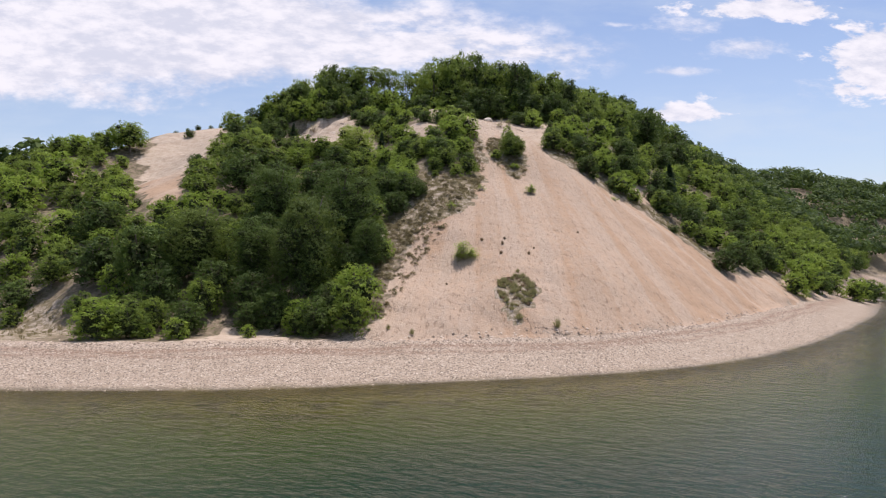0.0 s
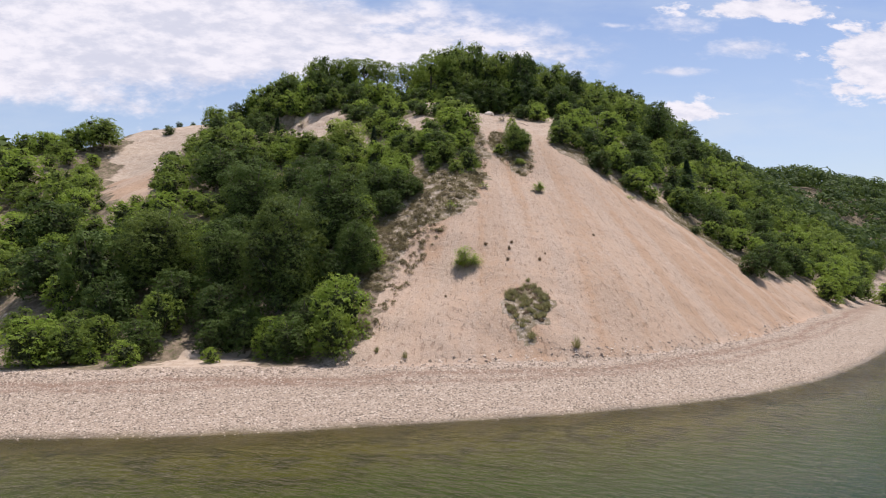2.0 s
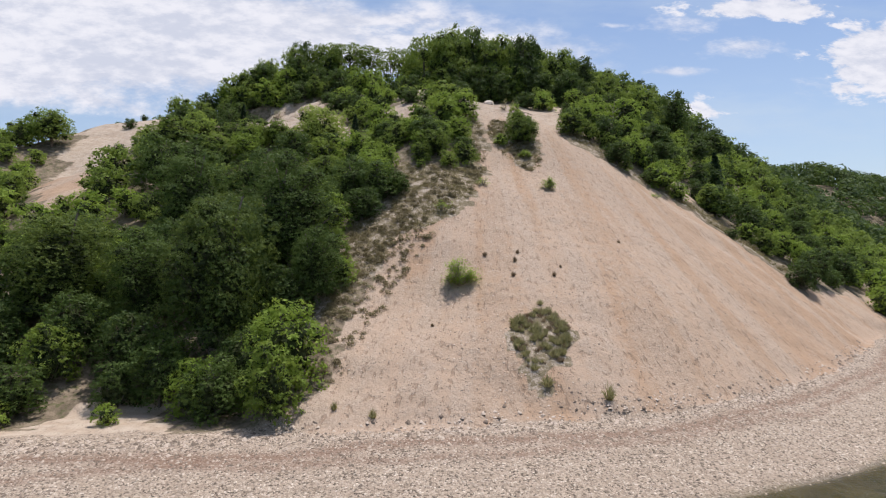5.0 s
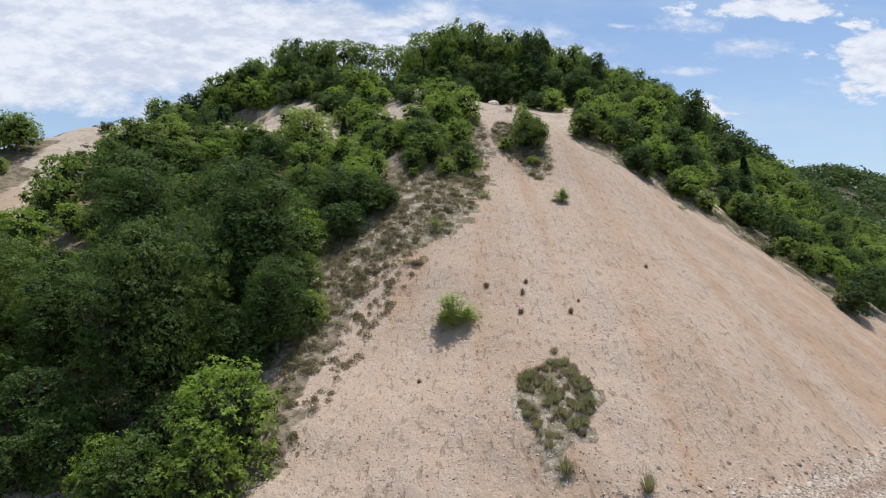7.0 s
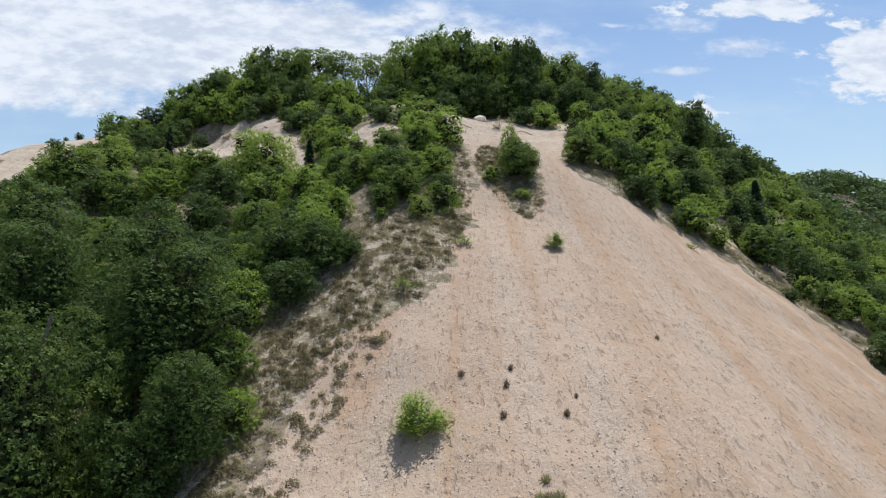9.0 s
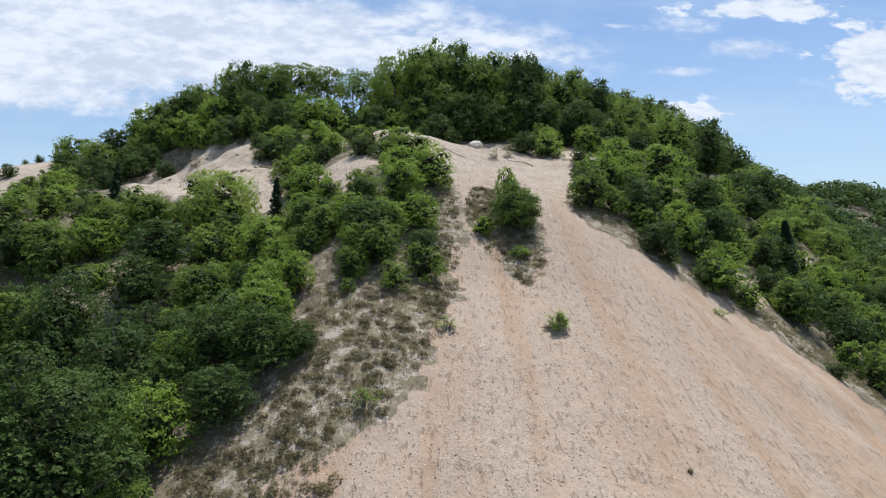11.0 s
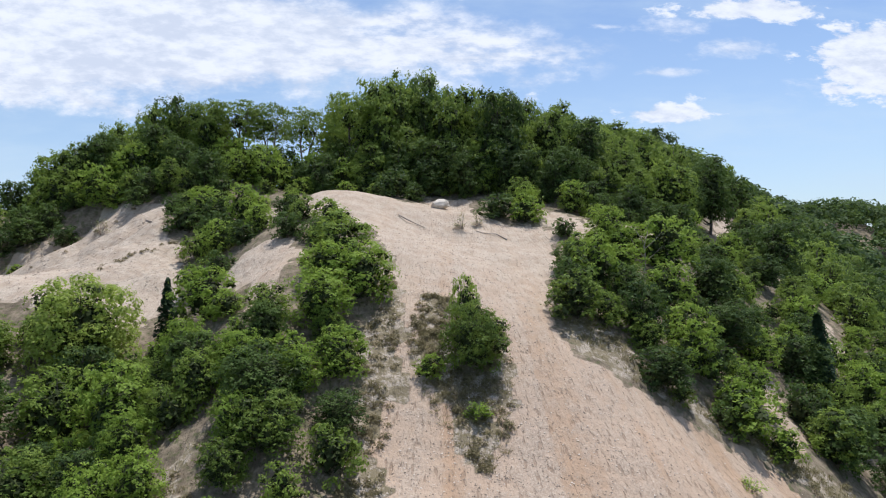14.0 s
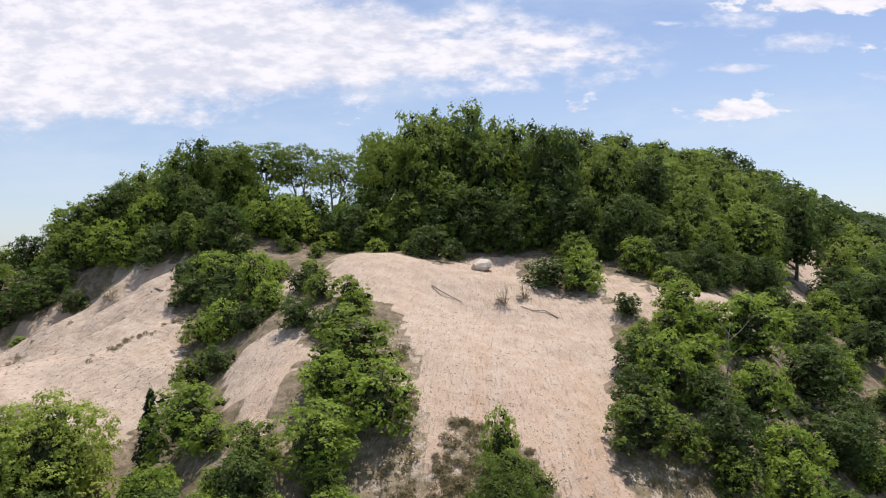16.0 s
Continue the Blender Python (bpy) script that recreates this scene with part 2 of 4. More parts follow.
LEFT_SAND = ((-51, 117.5), (-51, 120.5), (-40.5, 120.5), (-37, 108), (-32.7, 96), (-34, 90), (-34.2, 87), (-33, 81.8), (-30, 75.5), (-34, 76), (-40.3, 85.7), (-45.6, 99.8), (-47.5, 105.2), (-50, 112))
CREST_A = ((15.8, 109.8), (16.3, 111), (17.7, 110.9), (19.4, 108), (20.3, 104.7), (18.6, 102.3), (16.7, 104.4), (16.2, 107))
CREST_B = ((19.3, 110), (20.8, 108.6), (23.2, 109.4), (25.2, 110.4), (26.8, 111), (26, 108), (23.5, 104.2), (21.5, 103.4), (20.6, 105))
CREST_C = ((45.2, 141.8), (50, 151), (53.3, 153.4), (45.4, 138), (38.1, 124.3), (33.5, 117.5), (34.5, 121))
STRIP_TOP = ((-6.2, 102), (-6.4, 108), (-4.7, 106), (-4.7, 100.7))
CREST_D = ((41, 112.5), (47.9, 122.5), (49, 122), (43.5, 110.7), (40.4, 107.3), (39.5, 108))
RIGHT_BANK = ((29, 71), (33, 77.5), (42, 87), (50, 95), (52, 92), (40, 78.5), (31, 67))
PATCH = ((4.4, 54.7), (5.3, 55.7), (6.5, 56.6), (7.8, 55.9), (7.6, 54), (6.7, 52.2), (6.4, 50.9), (5.7, 50.9), (4.7, 52.6))
GULLY_A = ((-19.8, 112.4), (-19.2, 112), (-28, 101.8), (-28.6, 102.4))
GULLY_B = ((-15.6, 107.4), (-15, 107), (-22.4, 98.6), (-23, 99.2))
GULLY_C = ((-12.4, 103), (-11.8, 102.6), (-15.6, 96.4), (-16.2, 97))
BARE = (CHUTE, BOWL, STRIP, LEFT_SAND, CREST_A, CREST_B, CREST_C, CREST_D, STRIP_TOP, RIGHT_BANK, RIGHT_STRIP, FOOT_BANK)
DRY = (DRY_SPUR, FRINGE, RIGHT_DRY, LOW_LEFT, ISLAND, PATCH)


def inside(x, y, ring):
    x, y = np.asarray(x, float), np.asarray(y, float)
    hit = np.zeros(np.broadcast(x, y).shape, bool)
    for (ax, ay), (bx, by) in zip(ring, ring[1:] + ring[:1]):
        if ay != by:
            hit ^= ((ay > y) != (by > y)) & (x < (bx - ax) * (y - ay) / (by - ay) + ax)
    return hit


def bare_at(x, y):
    return sum(inside(x, y, ring) for ring in BARE) > 0


def dry_at(x, y):
    return sum(inside(x, y, ring) for ring in DRY) > 0


# ---- meshes and materials ----
def mesh_of(name, verts, faces, mats=(), smooth=False, slots=None):
    """A mesh from numpy arrays: verts (n, 3), faces (m, 3 or 4)."""
    verts, faces = np.asarray(verts, np.float32), np.asarray(faces, np.int32)
    me = bpy.data.meshes.new(name)
    me.vertices.add(len(verts))
    me.vertices.foreach_set("co", verts.ravel())
    k = faces.shape[1]
    me.loops.add(faces.size)
    me.loops.foreach_set("vertex_index", faces.ravel())
    me.polygons.add(len(faces))
    me.polygons.foreach_set("loop_start", np.arange(0, faces.size, k, dtype=np.int32))
    if smooth:
        me.polygons.foreach_set("use_smooth", np.ones(len(faces), bool))
    for mat in mats:
        me.materials.append(mat)
    if slots is not None:
        me.polygons.foreach_set("material_index", np.asarray(slots, np.int32))
    me.update(calc_edges=True)
    return me


def scalar(me, name, values):
    me.attributes.new(name, "FLOAT", "POINT").data.foreach_set("value", np.asarray(values, np.float32))


def part(name, me, parent, label=""):
    ob = new(name, me)
    ob.parent = parent
    return tagged(ob, label)


def material(name, rough=0.9, spec=0.25):
    mat = bpy.data.materials.new(name)
    mat.use_nodes = True
    n = Nodes(mat.node_tree)
    shader = n.add("ShaderNodeBsdfPrincipled", None, Roughness=rough)
    shader.inputs["Specular IOR Level"].default_value = spec
    n.out = n.add("ShaderNodeOutputMaterial", None, Surface=shader.outputs[0])
    return mat, n, shader


def ground_material():
    mat, n, shader = material("ground", 0.95, 0.15)
    place = n.add("ShaderNodeNewGeometry").outputs["Position"]
    fan = n.add("ShaderNodeCombineXYZ", None, X=n.attribute("fan"), Y=n.attribute("run"), Z=0.0).outputs[0]
    streak = n.noise(n.vec("MULTIPLY", fan, (0.55, 0.035, 1)), 1.0, 5.0, 0.6)
    thread = n.noise(n.vec("MULTIPLY", fan, (2.6, 0.30, 1)), 1.0, 4.0, 0.65)
    scuff = n.noise(n.vec("MULTIPLY", fan, (2.2, 0.9, 1)), 1.0, 4.0, 0.6)
    broad, mid, grain = n.noise(place, 0.10, 4.0), n.noise(place, 1.1, 5.0, 0.65), n.noise(place, 9.0, 3.0, 0.7)
    stones = n.add("ShaderNodeTexVoronoi", {"feature": "F1"}, Vector=place, Scale=13.0)
    small = n.add("ShaderNodeTexVoronoi", {"feature": "F1"}, Vector=place, Scale=15.0)
    # sand: tan to pinkish, with pale gravel in streaks down the slope
    sand = n.mix(n.span(streak, 0.36, 0.64), (0.405, 0.276, 0.178), (0.440, 0.312, 0.212))
    sand = n.mix(n.span(broad, 0.35, 0.65, 0.0, 0.6), sand, (0.394, 0.280, 0.193))
    sand = n.mix(n.span(thread, 0.45, 0.72, 0.0, 0.40), sand, (0.45, 0.352, 0.262))
    # lanes of loose gravel beside lanes of bare tan sand, running down the slide
    lane = n.noise(n.vec("MULTIPLY", fan, (0.42, 0.016, 1)), 1.0, 1.2, 0.5)
    lane = n.span(n.math("ADD", n.math("ADD", lane, n.math("MULTIPLY", n.math("SUBTRACT", n.attribute("gravel"), 0.6), 0.10)), n.math("MULTIPLY", n.math("SUBTRACT", mid, 0.5), 0.08)), 0.475, 0.53)
    sand = n.mix(n.math("MULTIPLY", lane, 0.55), sand, (0.480, 0.363, 0.262))
    sand = n.mix(n.span(lane, 0.7, 0.0, 0.0, 0.42), sand, (0.428, 0.281, 0.170))
    gravel = n.math("MULTIPLY", n.attribute("gravel"), n.span(n.math("ADD", streak, n.math("MULTIPLY", mid, 0.5)), 0.62, 0.86))
    pebble = n.mix(n.span(small.outputs["Color"], 0.2, 0.8), (0.29, 0.232, 0.175), (0.49, 0.41, 0.325))
    sand = n.mix(n.math("MULTIPLY", gravel, 0.45), sand, pebble)
    dash = n.noise(n.vec("MULTIPLY", fan, (5.2, 1.3, 1)), 1.0, 2.5, 0.6)
    sand = n.mix(n.span(dash, 0.58, 0.66, 0.0, 0.55), sand, (0.265, 0.180, 0.118))
    sand = n.mix(n.span(grain, 0.55, 0.80, 0.0, 0.35), sand, (0.30, 0.23, 0.17))
    sand = n.mix(n.math("MULTIPLY", n.attribute("pale"), 0.85), sand, n.mix(n.span(mid, 0.35, 0.65), (0.430, 0.338, 0.248), (0.525, 0.435, 0.335)))
    # loose stones lying in the sand, each a small bump
    loose = n.add("ShaderNodeTexVoronoi", {"feature": "F1"}, Vector=place, Scale=8.0)
    lot = n.add("ShaderNodeSeparateColor", None, Color=loose.outputs["Color"])
    strewn = n.math("ADD", n.math("MULTIPLY", n.attribute("gravel"), 0.34), n.math("ADD", n.math("MULTIPLY", n.span(mid, 0.35, 0.7), 0.22), n.math("ADD", n.math("MULTIPLY", lane, 0.34), 0.06)))
    stone = n.math("MULTIPLY", n.math("LESS_THAN", lot.outputs[0], strewn), n.span(loose.outputs["Distance"], n.math("ADD", n.math("MULTIPLY", lot.outputs[1], 0.22), 0.12), 0.08))
    sand = n.mix(n.math("MULTIPLY", stone, 0.85), sand, n.mix(lot.outputs[2], (0.27, 0.198, 0.138), (0.66, 0.55, 0.435)))
    # soil and dry litter under the plants
    soil = n.mix(n.span(mid, 0.35, 0.65), (0.150, 0.118, 0.080), (0.29, 0.228, 0.158))
    soil = n.mix(n.span(n.noise(place, 3.0, 4.0), 0.48, 0.66, 0.0, 0.7), soil, (0.095, 0.105, 0.040))
    carpet = n.noise(place, 1.5, 6.0, 0.72)
    dry = n.mix(n.span(grain, 0.35, 0.65), (0.33, 0.265, 0.195), (0.46, 0.395, 0.315))
    dry = n.mix(n.span(carpet, 0.41, 0.54, 0.0, 0.85), dry, n.mix(n.span(mid, 0.4, 0.6), (0.155, 0.124, 0.066), (0.205, 0.166, 0.092)))
    # cobbles of the beach
    pick = n.add("ShaderNodeSeparateColor", None, Color=stones.outputs["Color"]).outputs[0]
    cobble = n.mix(n.span(pick, 0.0, 0.75), (0.300, 0.232, 0.168), (0.475, 0.385, 0.292))
    cobble = n.mix(n.math("GREATER_THAN", pick, 0.93), cobble, (0.64, 0.55, 0.44))
    cobble = n.mix(n.math("LESS_THAN", pick, 0.10), cobble, (0.125, 0.098, 0.074))
    cobble = n.mix(n.span(stones.outputs["Distance"], 0.45, 0.75, 0.0, 0.45), cobble, (0.16, 0.126, 0.092))
    cobble = n.mix(n.span(n.noise(n.vec("MULTIPLY", place, (0.5, 1.6, 1)), 1.3, 4.0, 0.65), 0.46, 0.66, 0.0, 0.45), cobble, (0.345, 0.268, 0.196))
    color = n.mix(n.span(n.math("ADD", n.attribute("sand"), n.math("MULTIPLY", n.math("SUBTRACT", mid, 0.5), 0.7)), 0.35, 0.65), soil, sand)
    color = n.mix(n.span(n.math("ADD", n.attribute("dry"), n.math("MULTIPLY", n.math("SUBTRACT", mid, 0.5), 0.9)), 0.35, 0.65), color, dry)
    stony = n.span(n.math("ADD", n.attribute("cobble"), n.math("MULTIPLY", n.math("SUBTRACT", mid, 0.5), 0.5)), 0.3, 0.7)
    color = n.mix(stony, color, cobble)
    wrack = n.math("MULTIPLY", n.attribute("wrack"), n.span(n.noise(n.vec("MULTIPLY", place, (0.6, 2.0, 1)), 1.6, 5.0, 0.7), 0.32, 0.47))
    color = n.mix(n.math("MULTIPLY", wrack, 0.72), color, (0.215, 0.128, 0.086))
    bed = n.mix(n.span(n.noise(place, 0.35, 5.0, 0.6), 0.35, 0.65), (0.055, 0.042, 0.013), (0.125, 0.096, 0.036))
    color = n.mix(n.attribute("wet"), color, bed)
    n.put(shader, "Base Color", color)
    n.put(shader, "Roughness", n.span(n.attribute("wet"), 0.1, 0.5, 0.95, 0.45))
    relief = n.math("ADD", n.math("MULTIPLY", scuff, 0.20), n.math("MULTIPLY", mid, 0.14))
    relief = n.math("ADD", relief, n.math("MULTIPLY", grain, 0.03))
    relief = n.math("ADD", relief, n.math("MULTIPLY", stone, 0.11))
    relief = n.math("SUBTRACT", relief, n.math("MULTIPLY", n.span(dash, 0.55, 0.68), 0.05))
    relief = n.math("SUBTRACT", relief, n.math("MULTIPLY", n.math("MULTIPLY", stones.outputs["Distance"], stony), 0.025))
    n.put(shader, "Normal", n.add("ShaderNodeBump", None, Strength=0.85, Distance=1.0, Height=relief).outputs[0])
    return mat


def water_material():
    mat, n, shader = material("sea_water", 0.10, 0.30)
    place = n.add("ShaderNodeNewGeometry").outputs["Position"]
    depth = n.attribute("depth")
    patch = n.noise(place, 0.07, 4.0, 0.55)
    deep = n.math("ADD", depth, n.math("MULTIPLY", n.math("SUBTRACT", patch, 0.5), 1.6))
    body = n.mix(n.span(deep, 0.2, 1.6), (0.074, 0.062, 0.009), (0.036, 0.052, 0.007))
    weed = n.noise(place, 0.7, 5.0, 0.65)
    body = n.mix(n.math("MULTIPLY", n.span(weed, 0.45, 0.62), n.span(deep, 2.2, 0.6, 0.0, 0.8)), body, (0.026, 0.026, 0.007))
    body = n.mix(n.span(deep, 1.2, 3.2), body, (0.010, 0.028, 0.016))
    n.put(shader, "Base Color", body)
    n.put(shader, "IOR", 1.33)
    n.put(shader, "Alpha", n.span(depth, 0.0, 0.6, 0.30, 1.0))
    rip = n.noise(n.vec("MULTIPLY", n.add("ShaderNodeVectorRotate", {"rotation_type": "Z_AXIS"}, Vector=place, Angle=0.45).outputs[0], (0.8, 1.4, 1)), 1.5, 4.0, 0.62)
    chop = n.noise(n.vec("MULTIPLY", place, (0.8, 1.5, 1)), 5.0, 2.0, 0.5)
    swell = n.noise(n.vec("MULTIPLY", n.vec("ADD", place, (0, 0, 3)), (0.6, 0.9, 1)), 0.6, 2.0, 0.5)
    tall = n.math("ADD", n.math("ADD", n.math("MULTIPLY", rip, 0.20), n.math("MULTIPLY", chop, 0.03)), n.math("MULTIPLY", swell, 0.12))
    n.put(shader, "Normal", n.add("ShaderNodeBump", None, Strength=1.0, Distance=1.0, Height=tall).outputs[0])
    return mat


def leaf_material(name, dark, light, tip, shine=0.15, sheer=0.46):
    mat, n, shader = material(name, 0.65, shine)
    info = n.add("ShaderNodeObjectInfo").outputs["Random"]
    geo = n.add("ShaderNodeNewGeometry")
    island = geo.outputs["Random Per Island"]
    color = n.mix(info, dark, light)
    color = n.mix(n.span(island, 0.5, 1.0, 0.0, 0.6), color, tip)
    color = n.mix(n.span(n.noise(geo.outputs["Position"], 0.55, 3.0), 0.40, 0.70, 0.0, 0.5), color, tip)
    n.put(shader, "Base Color", color)
    glow = n.add("ShaderNodeBsdfTranslucent", None, Color=n.mix(0.5, color, tip))
    both = n.add("ShaderNodeMixShader", None, i0=sheer, i1=shader.outputs[0], i2=glow.outputs[0])
    n.put(n.out, "Surface", both.outputs[0])
    return mat


def plain_material(name, a, b, scale=4.0, rough=0.85, bump=0.05, each=0.5):
    mat, n, shader = material(name, rough, 0.25)
    place = n.add("ShaderNodeNewGeometry").outputs["Position"]
    rand = n.add("ShaderNodeNewGeometry").outputs["Random Per Island"]
    grain = n.noise(place, scale, 5.0, 0.65)
    n.put(shader, "Base Color", n.mix(n.span(n.math("ADD", grain, n.math("MULTIPLY", n.math("SUBTRACT", rand, 0.5), each)), 0.25, 0.75), a, b))
    n.put(shader, "Normal", n.add("ShaderNodeBump", None, Strength=0.8, Distance=1.0, Height=n.math("MULTIPLY", grain, bump)).outputs[0])
    return mat


# dark green for the inner leaves of broad crowns, painting the shade inside them
SHADED_LEAF = plain_material("shaded_leaf", (0.034, 0.046, 0.014), (0.066, 0.082, 0.026), 3.0, 0.95, 0.1)
GROUND, WATER = ground_material(), water_material()
BARK = plain_material("bark", (0.10, 0.075, 0.055), (0.24, 0.20, 0.165), 7.0, 0.9, 0.06)
DEAD_WOOD = plain_material("dead_wood", (0.22, 0.17, 0.13), (0.42, 0.36, 0.30), 9.0, 0.9, 0.03)
SAND_STONE = plain_material("sand_stone", (0.16, 0.122, 0.090), (0.50, 0.41, 0.325), 3.0, 0.85, 0.01, 1.1)
STONE = plain_material("stone", (0.42, 0.36, 0.29), (0.66, 0.58, 0.48), 2.4, 0.85, 0.08)
PEBBLE = plain_material("pebble", (0.17, 0.134, 0.100), (0.47, 0.385, 0.300), 3.0, 0.85, 0.01, 1.1)
OAK_LEAF = leaf_material("oak_leaf", (0.074, 0.122, 0.024), (0.212, 0.290, 0.046), (0.285, 0.365, 0.072))
DEEP_LEAF = leaf_material("deep_leaf", (0.036, 0.066, 0.020), (0.094, 0.144, 0.030), (0.140, 0.200, 0.046), sheer=0.36)
FRESH_LEAF = leaf_material("fresh_leaf", (0.150, 0.232, 0.028), (0.255, 0.355, 0.050), (0.345, 0.445, 0.080))
PALE_LEAF = leaf_material("pale_leaf", (0.270, 0.350, 0.060), (0.310, 0.385, 0.072), (0.400, 0.470, 0.110), sheer=0.52)
WALL_LEAF = leaf_material("wall_leaf", (0.052, 0.088, 0.022), (0.120, 0.165, 0.034), (0.190, 0.245, 0.052), sheer=0.38)
NEEDLE = leaf_material("needle", (0.032, 0.056, 0.026), (0.040, 0.070, 0.030), (0.062, 0.098, 0.040))
BLADE = leaf_material("dry_blade", (0.205, 0.178, 0.080), (0.250, 0.220, 0.102), (0.340, 0.300, 0.160), sheer=0.45)
SAGE = leaf_material("sage_leaf", (0.255, 0.240, 0.105), (0.300, 0.285, 0.125), (0.385, 0.365, 0.180), sheer=0.5)
DEAD_GRASS = leaf_material("dead_grass", (0.215, 0.150, 0.095), (0.250, 0.180, 0.112), (0.300, 0.235, 0.150), sheer=0.45)
HEATH = leaf_material("heath", (0.190, 0.155, 0.082), (0.225, 0.188, 0.096), (0.285, 0.250, 0.130), sheer=0.45)

# ---- ground and water ----
def axis(lo, hi, step, far_lo, far_hi, grow=1.14):
    mid = np.arange(lo, hi + step / 2, step)
    out = []
    for edge, end, sign in ((lo, far_lo, -1), (mid[-1], far_hi, 1)):
        run, s, p = [], step, edge
        while sign * (end - p) > 0:
            s *= grow
            p += sign * min(s, 160)
            run.append(p)
        out.append(run)
    return np.array(out[0][::-1] + list(mid) + out[1])


def sheet(xs, ys, zs):
    gx, gy = np.meshgrid(xs, ys)
    verts = np.stack([gx, gy, zs(gx, gy)], -1).reshape(-1, 3)
    a = (np.arange(len(ys) - 1)[:, None] * len(xs) + np.arange(len(xs) - 1)).ravel()
    return verts, np.stack([a, a + 1, a + len(xs) + 1, a + len(xs)], -1)


def build_ground():
    verts, faces = sheet(axis(-32, 46, 0.40, -3000, 3000), axis(37.5, 114, 0.40, -3000, 3500), height)
    me = mesh_of("ground", verts, faces, (GROUND,), smooth=True)
    x, y, z = verts.T
    wx, wy = x + 0.8 * waves(x, y, 5, 21), y + 0.8 * waves(x, y, 5, 22)
    inland = (y - soft_interp(x, SHORE)) / (soft_interp(x, TOE) - soft_interp(x, SHORE))
    dry = dry_at(wx, wy)
    scalar(me, "sand", (bare_at(wx, wy) & ~dry) | ((inland > 0.5) & (inland < 1.12) & (y < 110)))
    scalar(me, "dry", dry)
    scalar(me, "cobble", smooth_step(-0.4, -0.1, inland) * smooth_step(1.08, 0.93, inland - 0.2 * smooth_step(-4, -7, x) + 0.06 * waves(x, y, 6, 9)))
    scalar(me, "wrack", np.exp(-(((inland - 0.82 - 0.05 * waves(x, y, 14, 31)) / 0.05) ** 2)) + 0.8 * np.exp(-(((inland - 0.68 - 0.05 * waves(x, y, 11, 33)) / 0.035) ** 2)))
    scalar(me, "wet", smooth_step(0.10, -0.04, inland + 0.02 * waves(x, y, 5, 8)))
    # the slide fans out from above the crest
    turn, far = np.arctan2(x - 8.5, 142 - y), np.hypot(x - 8.5, y - 142)
    scalar(me, "fan", turn * 52)
    scalar(me, "run", far)
    scalar(me, "pale", np.maximum(smooth_step(0, -6, x) * smooth_step(84, 90, y), np.maximum(0.85 * smooth_step(82, 100, y), smooth_step(-7, -10, x) * smooth_step(70, 60, y))))
    scalar(me, "gravel", 0.7 * smooth_step(-7, -10, x) * smooth_step(64, 56, y) + 0.9 * smooth_step(0, -4, x) * smooth_step(86, 92, y) + 0.35 + 0.65 * smooth_step(0.30, 0.05, np.abs(turn + 0.03)))
    return tagged(new("ground", me), "pale tan sand bluff with a cobble beach at its foot", "ground", kind="structure")


def build_water():
    verts, faces = sheet(axis(-45, 70, 1.2, -3000, 3000), axis(0, 100, 1.0, -3000, 3500), lambda x, y: 0 * x)
    deep = -height(verts[:, 0], verts[:, 1])
    faces = faces[(deep[faces] > -0.5).any(1)]
    used, faces = np.unique(faces, return_inverse=True)
    me = mesh_of("water", verts[used], faces.reshape(-1, 4), (WATER,), smooth=True)
    scalar(me, "depth", deep[used])
    return tagged(new("water", me), "calm green-brown sea water with small ripples", "water", kind="structure")


build_ground()
build_water()


# ---- plants ----
def tube(points, radii, sides=6):
    """Verts and quads of a bent, tapered tube."""
    points, radii = np.asarray(points, float), np.asarray(radii, float)
    way = np.gradient(points, axis=0)
    way /= np.linalg.norm(way, axis=1, keepdims=True) + 1e-9
    side = np.cross(way, (0.3, 1, 0.1))
    side /= np.linalg.norm(side, axis=1, keepdims=True) + 1e-9
    over = np.cross(way, side)
    a = np.arange(sides) * 2 * np.pi / sides
    ring = points[:, None] + radii[:, None, None] * (np.cos(a)[:, None] * side[:, None] + np.sin(a)[:, None] * over[:, None])
    k, s = np.meshgrid(np.arange(len(points) - 1), np.arange(sides), indexing="ij")
    t = (s + 1) % sides
    return ring.reshape(-1, 3), np.stack([k * sides + s, k * sides + t, (k + 1) * sides + t, (k + 1) * sides + s], -1).reshape(-1, 4)


def joined(pieces):
    verts, faces, base = [], [], 0
    for v, f in pieces:
        verts.append(v)
        faces.append(f + base)
        base += len(v)
    return np.concatenate(verts), np.concatenate(faces)


def leaves(rng, at, out, size, droop=0.1, long=1.25):
    """Leaf sprays, one pointed leaf each, at the given places, turned outwards."""
    k = len(at)
    norm = out + rng.normal(0, 0.34, (k, 3)) + (0, 0, 0.3)
    norm /= np.linalg.norm(norm, axis=1, keepdims=True) + 1e-9
    way = np.cross(norm, rng.normal(0, 1, (k, 3)))
    way /= np.linalg.norm(way, axis=1, keepdims=True) + 1e-9
    side = np.cross(norm, way)
    s = (size * rng.uniform(0.6, 1.35, k))[:, None]
    verts = np.stack([at - way * s * 0.5 * long, at + way * s * 0.5 * long + side * s * 0.46 - norm * s * droop, at + way * s * 0.36 * long - side * s * 0.5], 1)
    return verts.reshape(-1, 3), np.arange(3 * k).reshape(-1, 3)


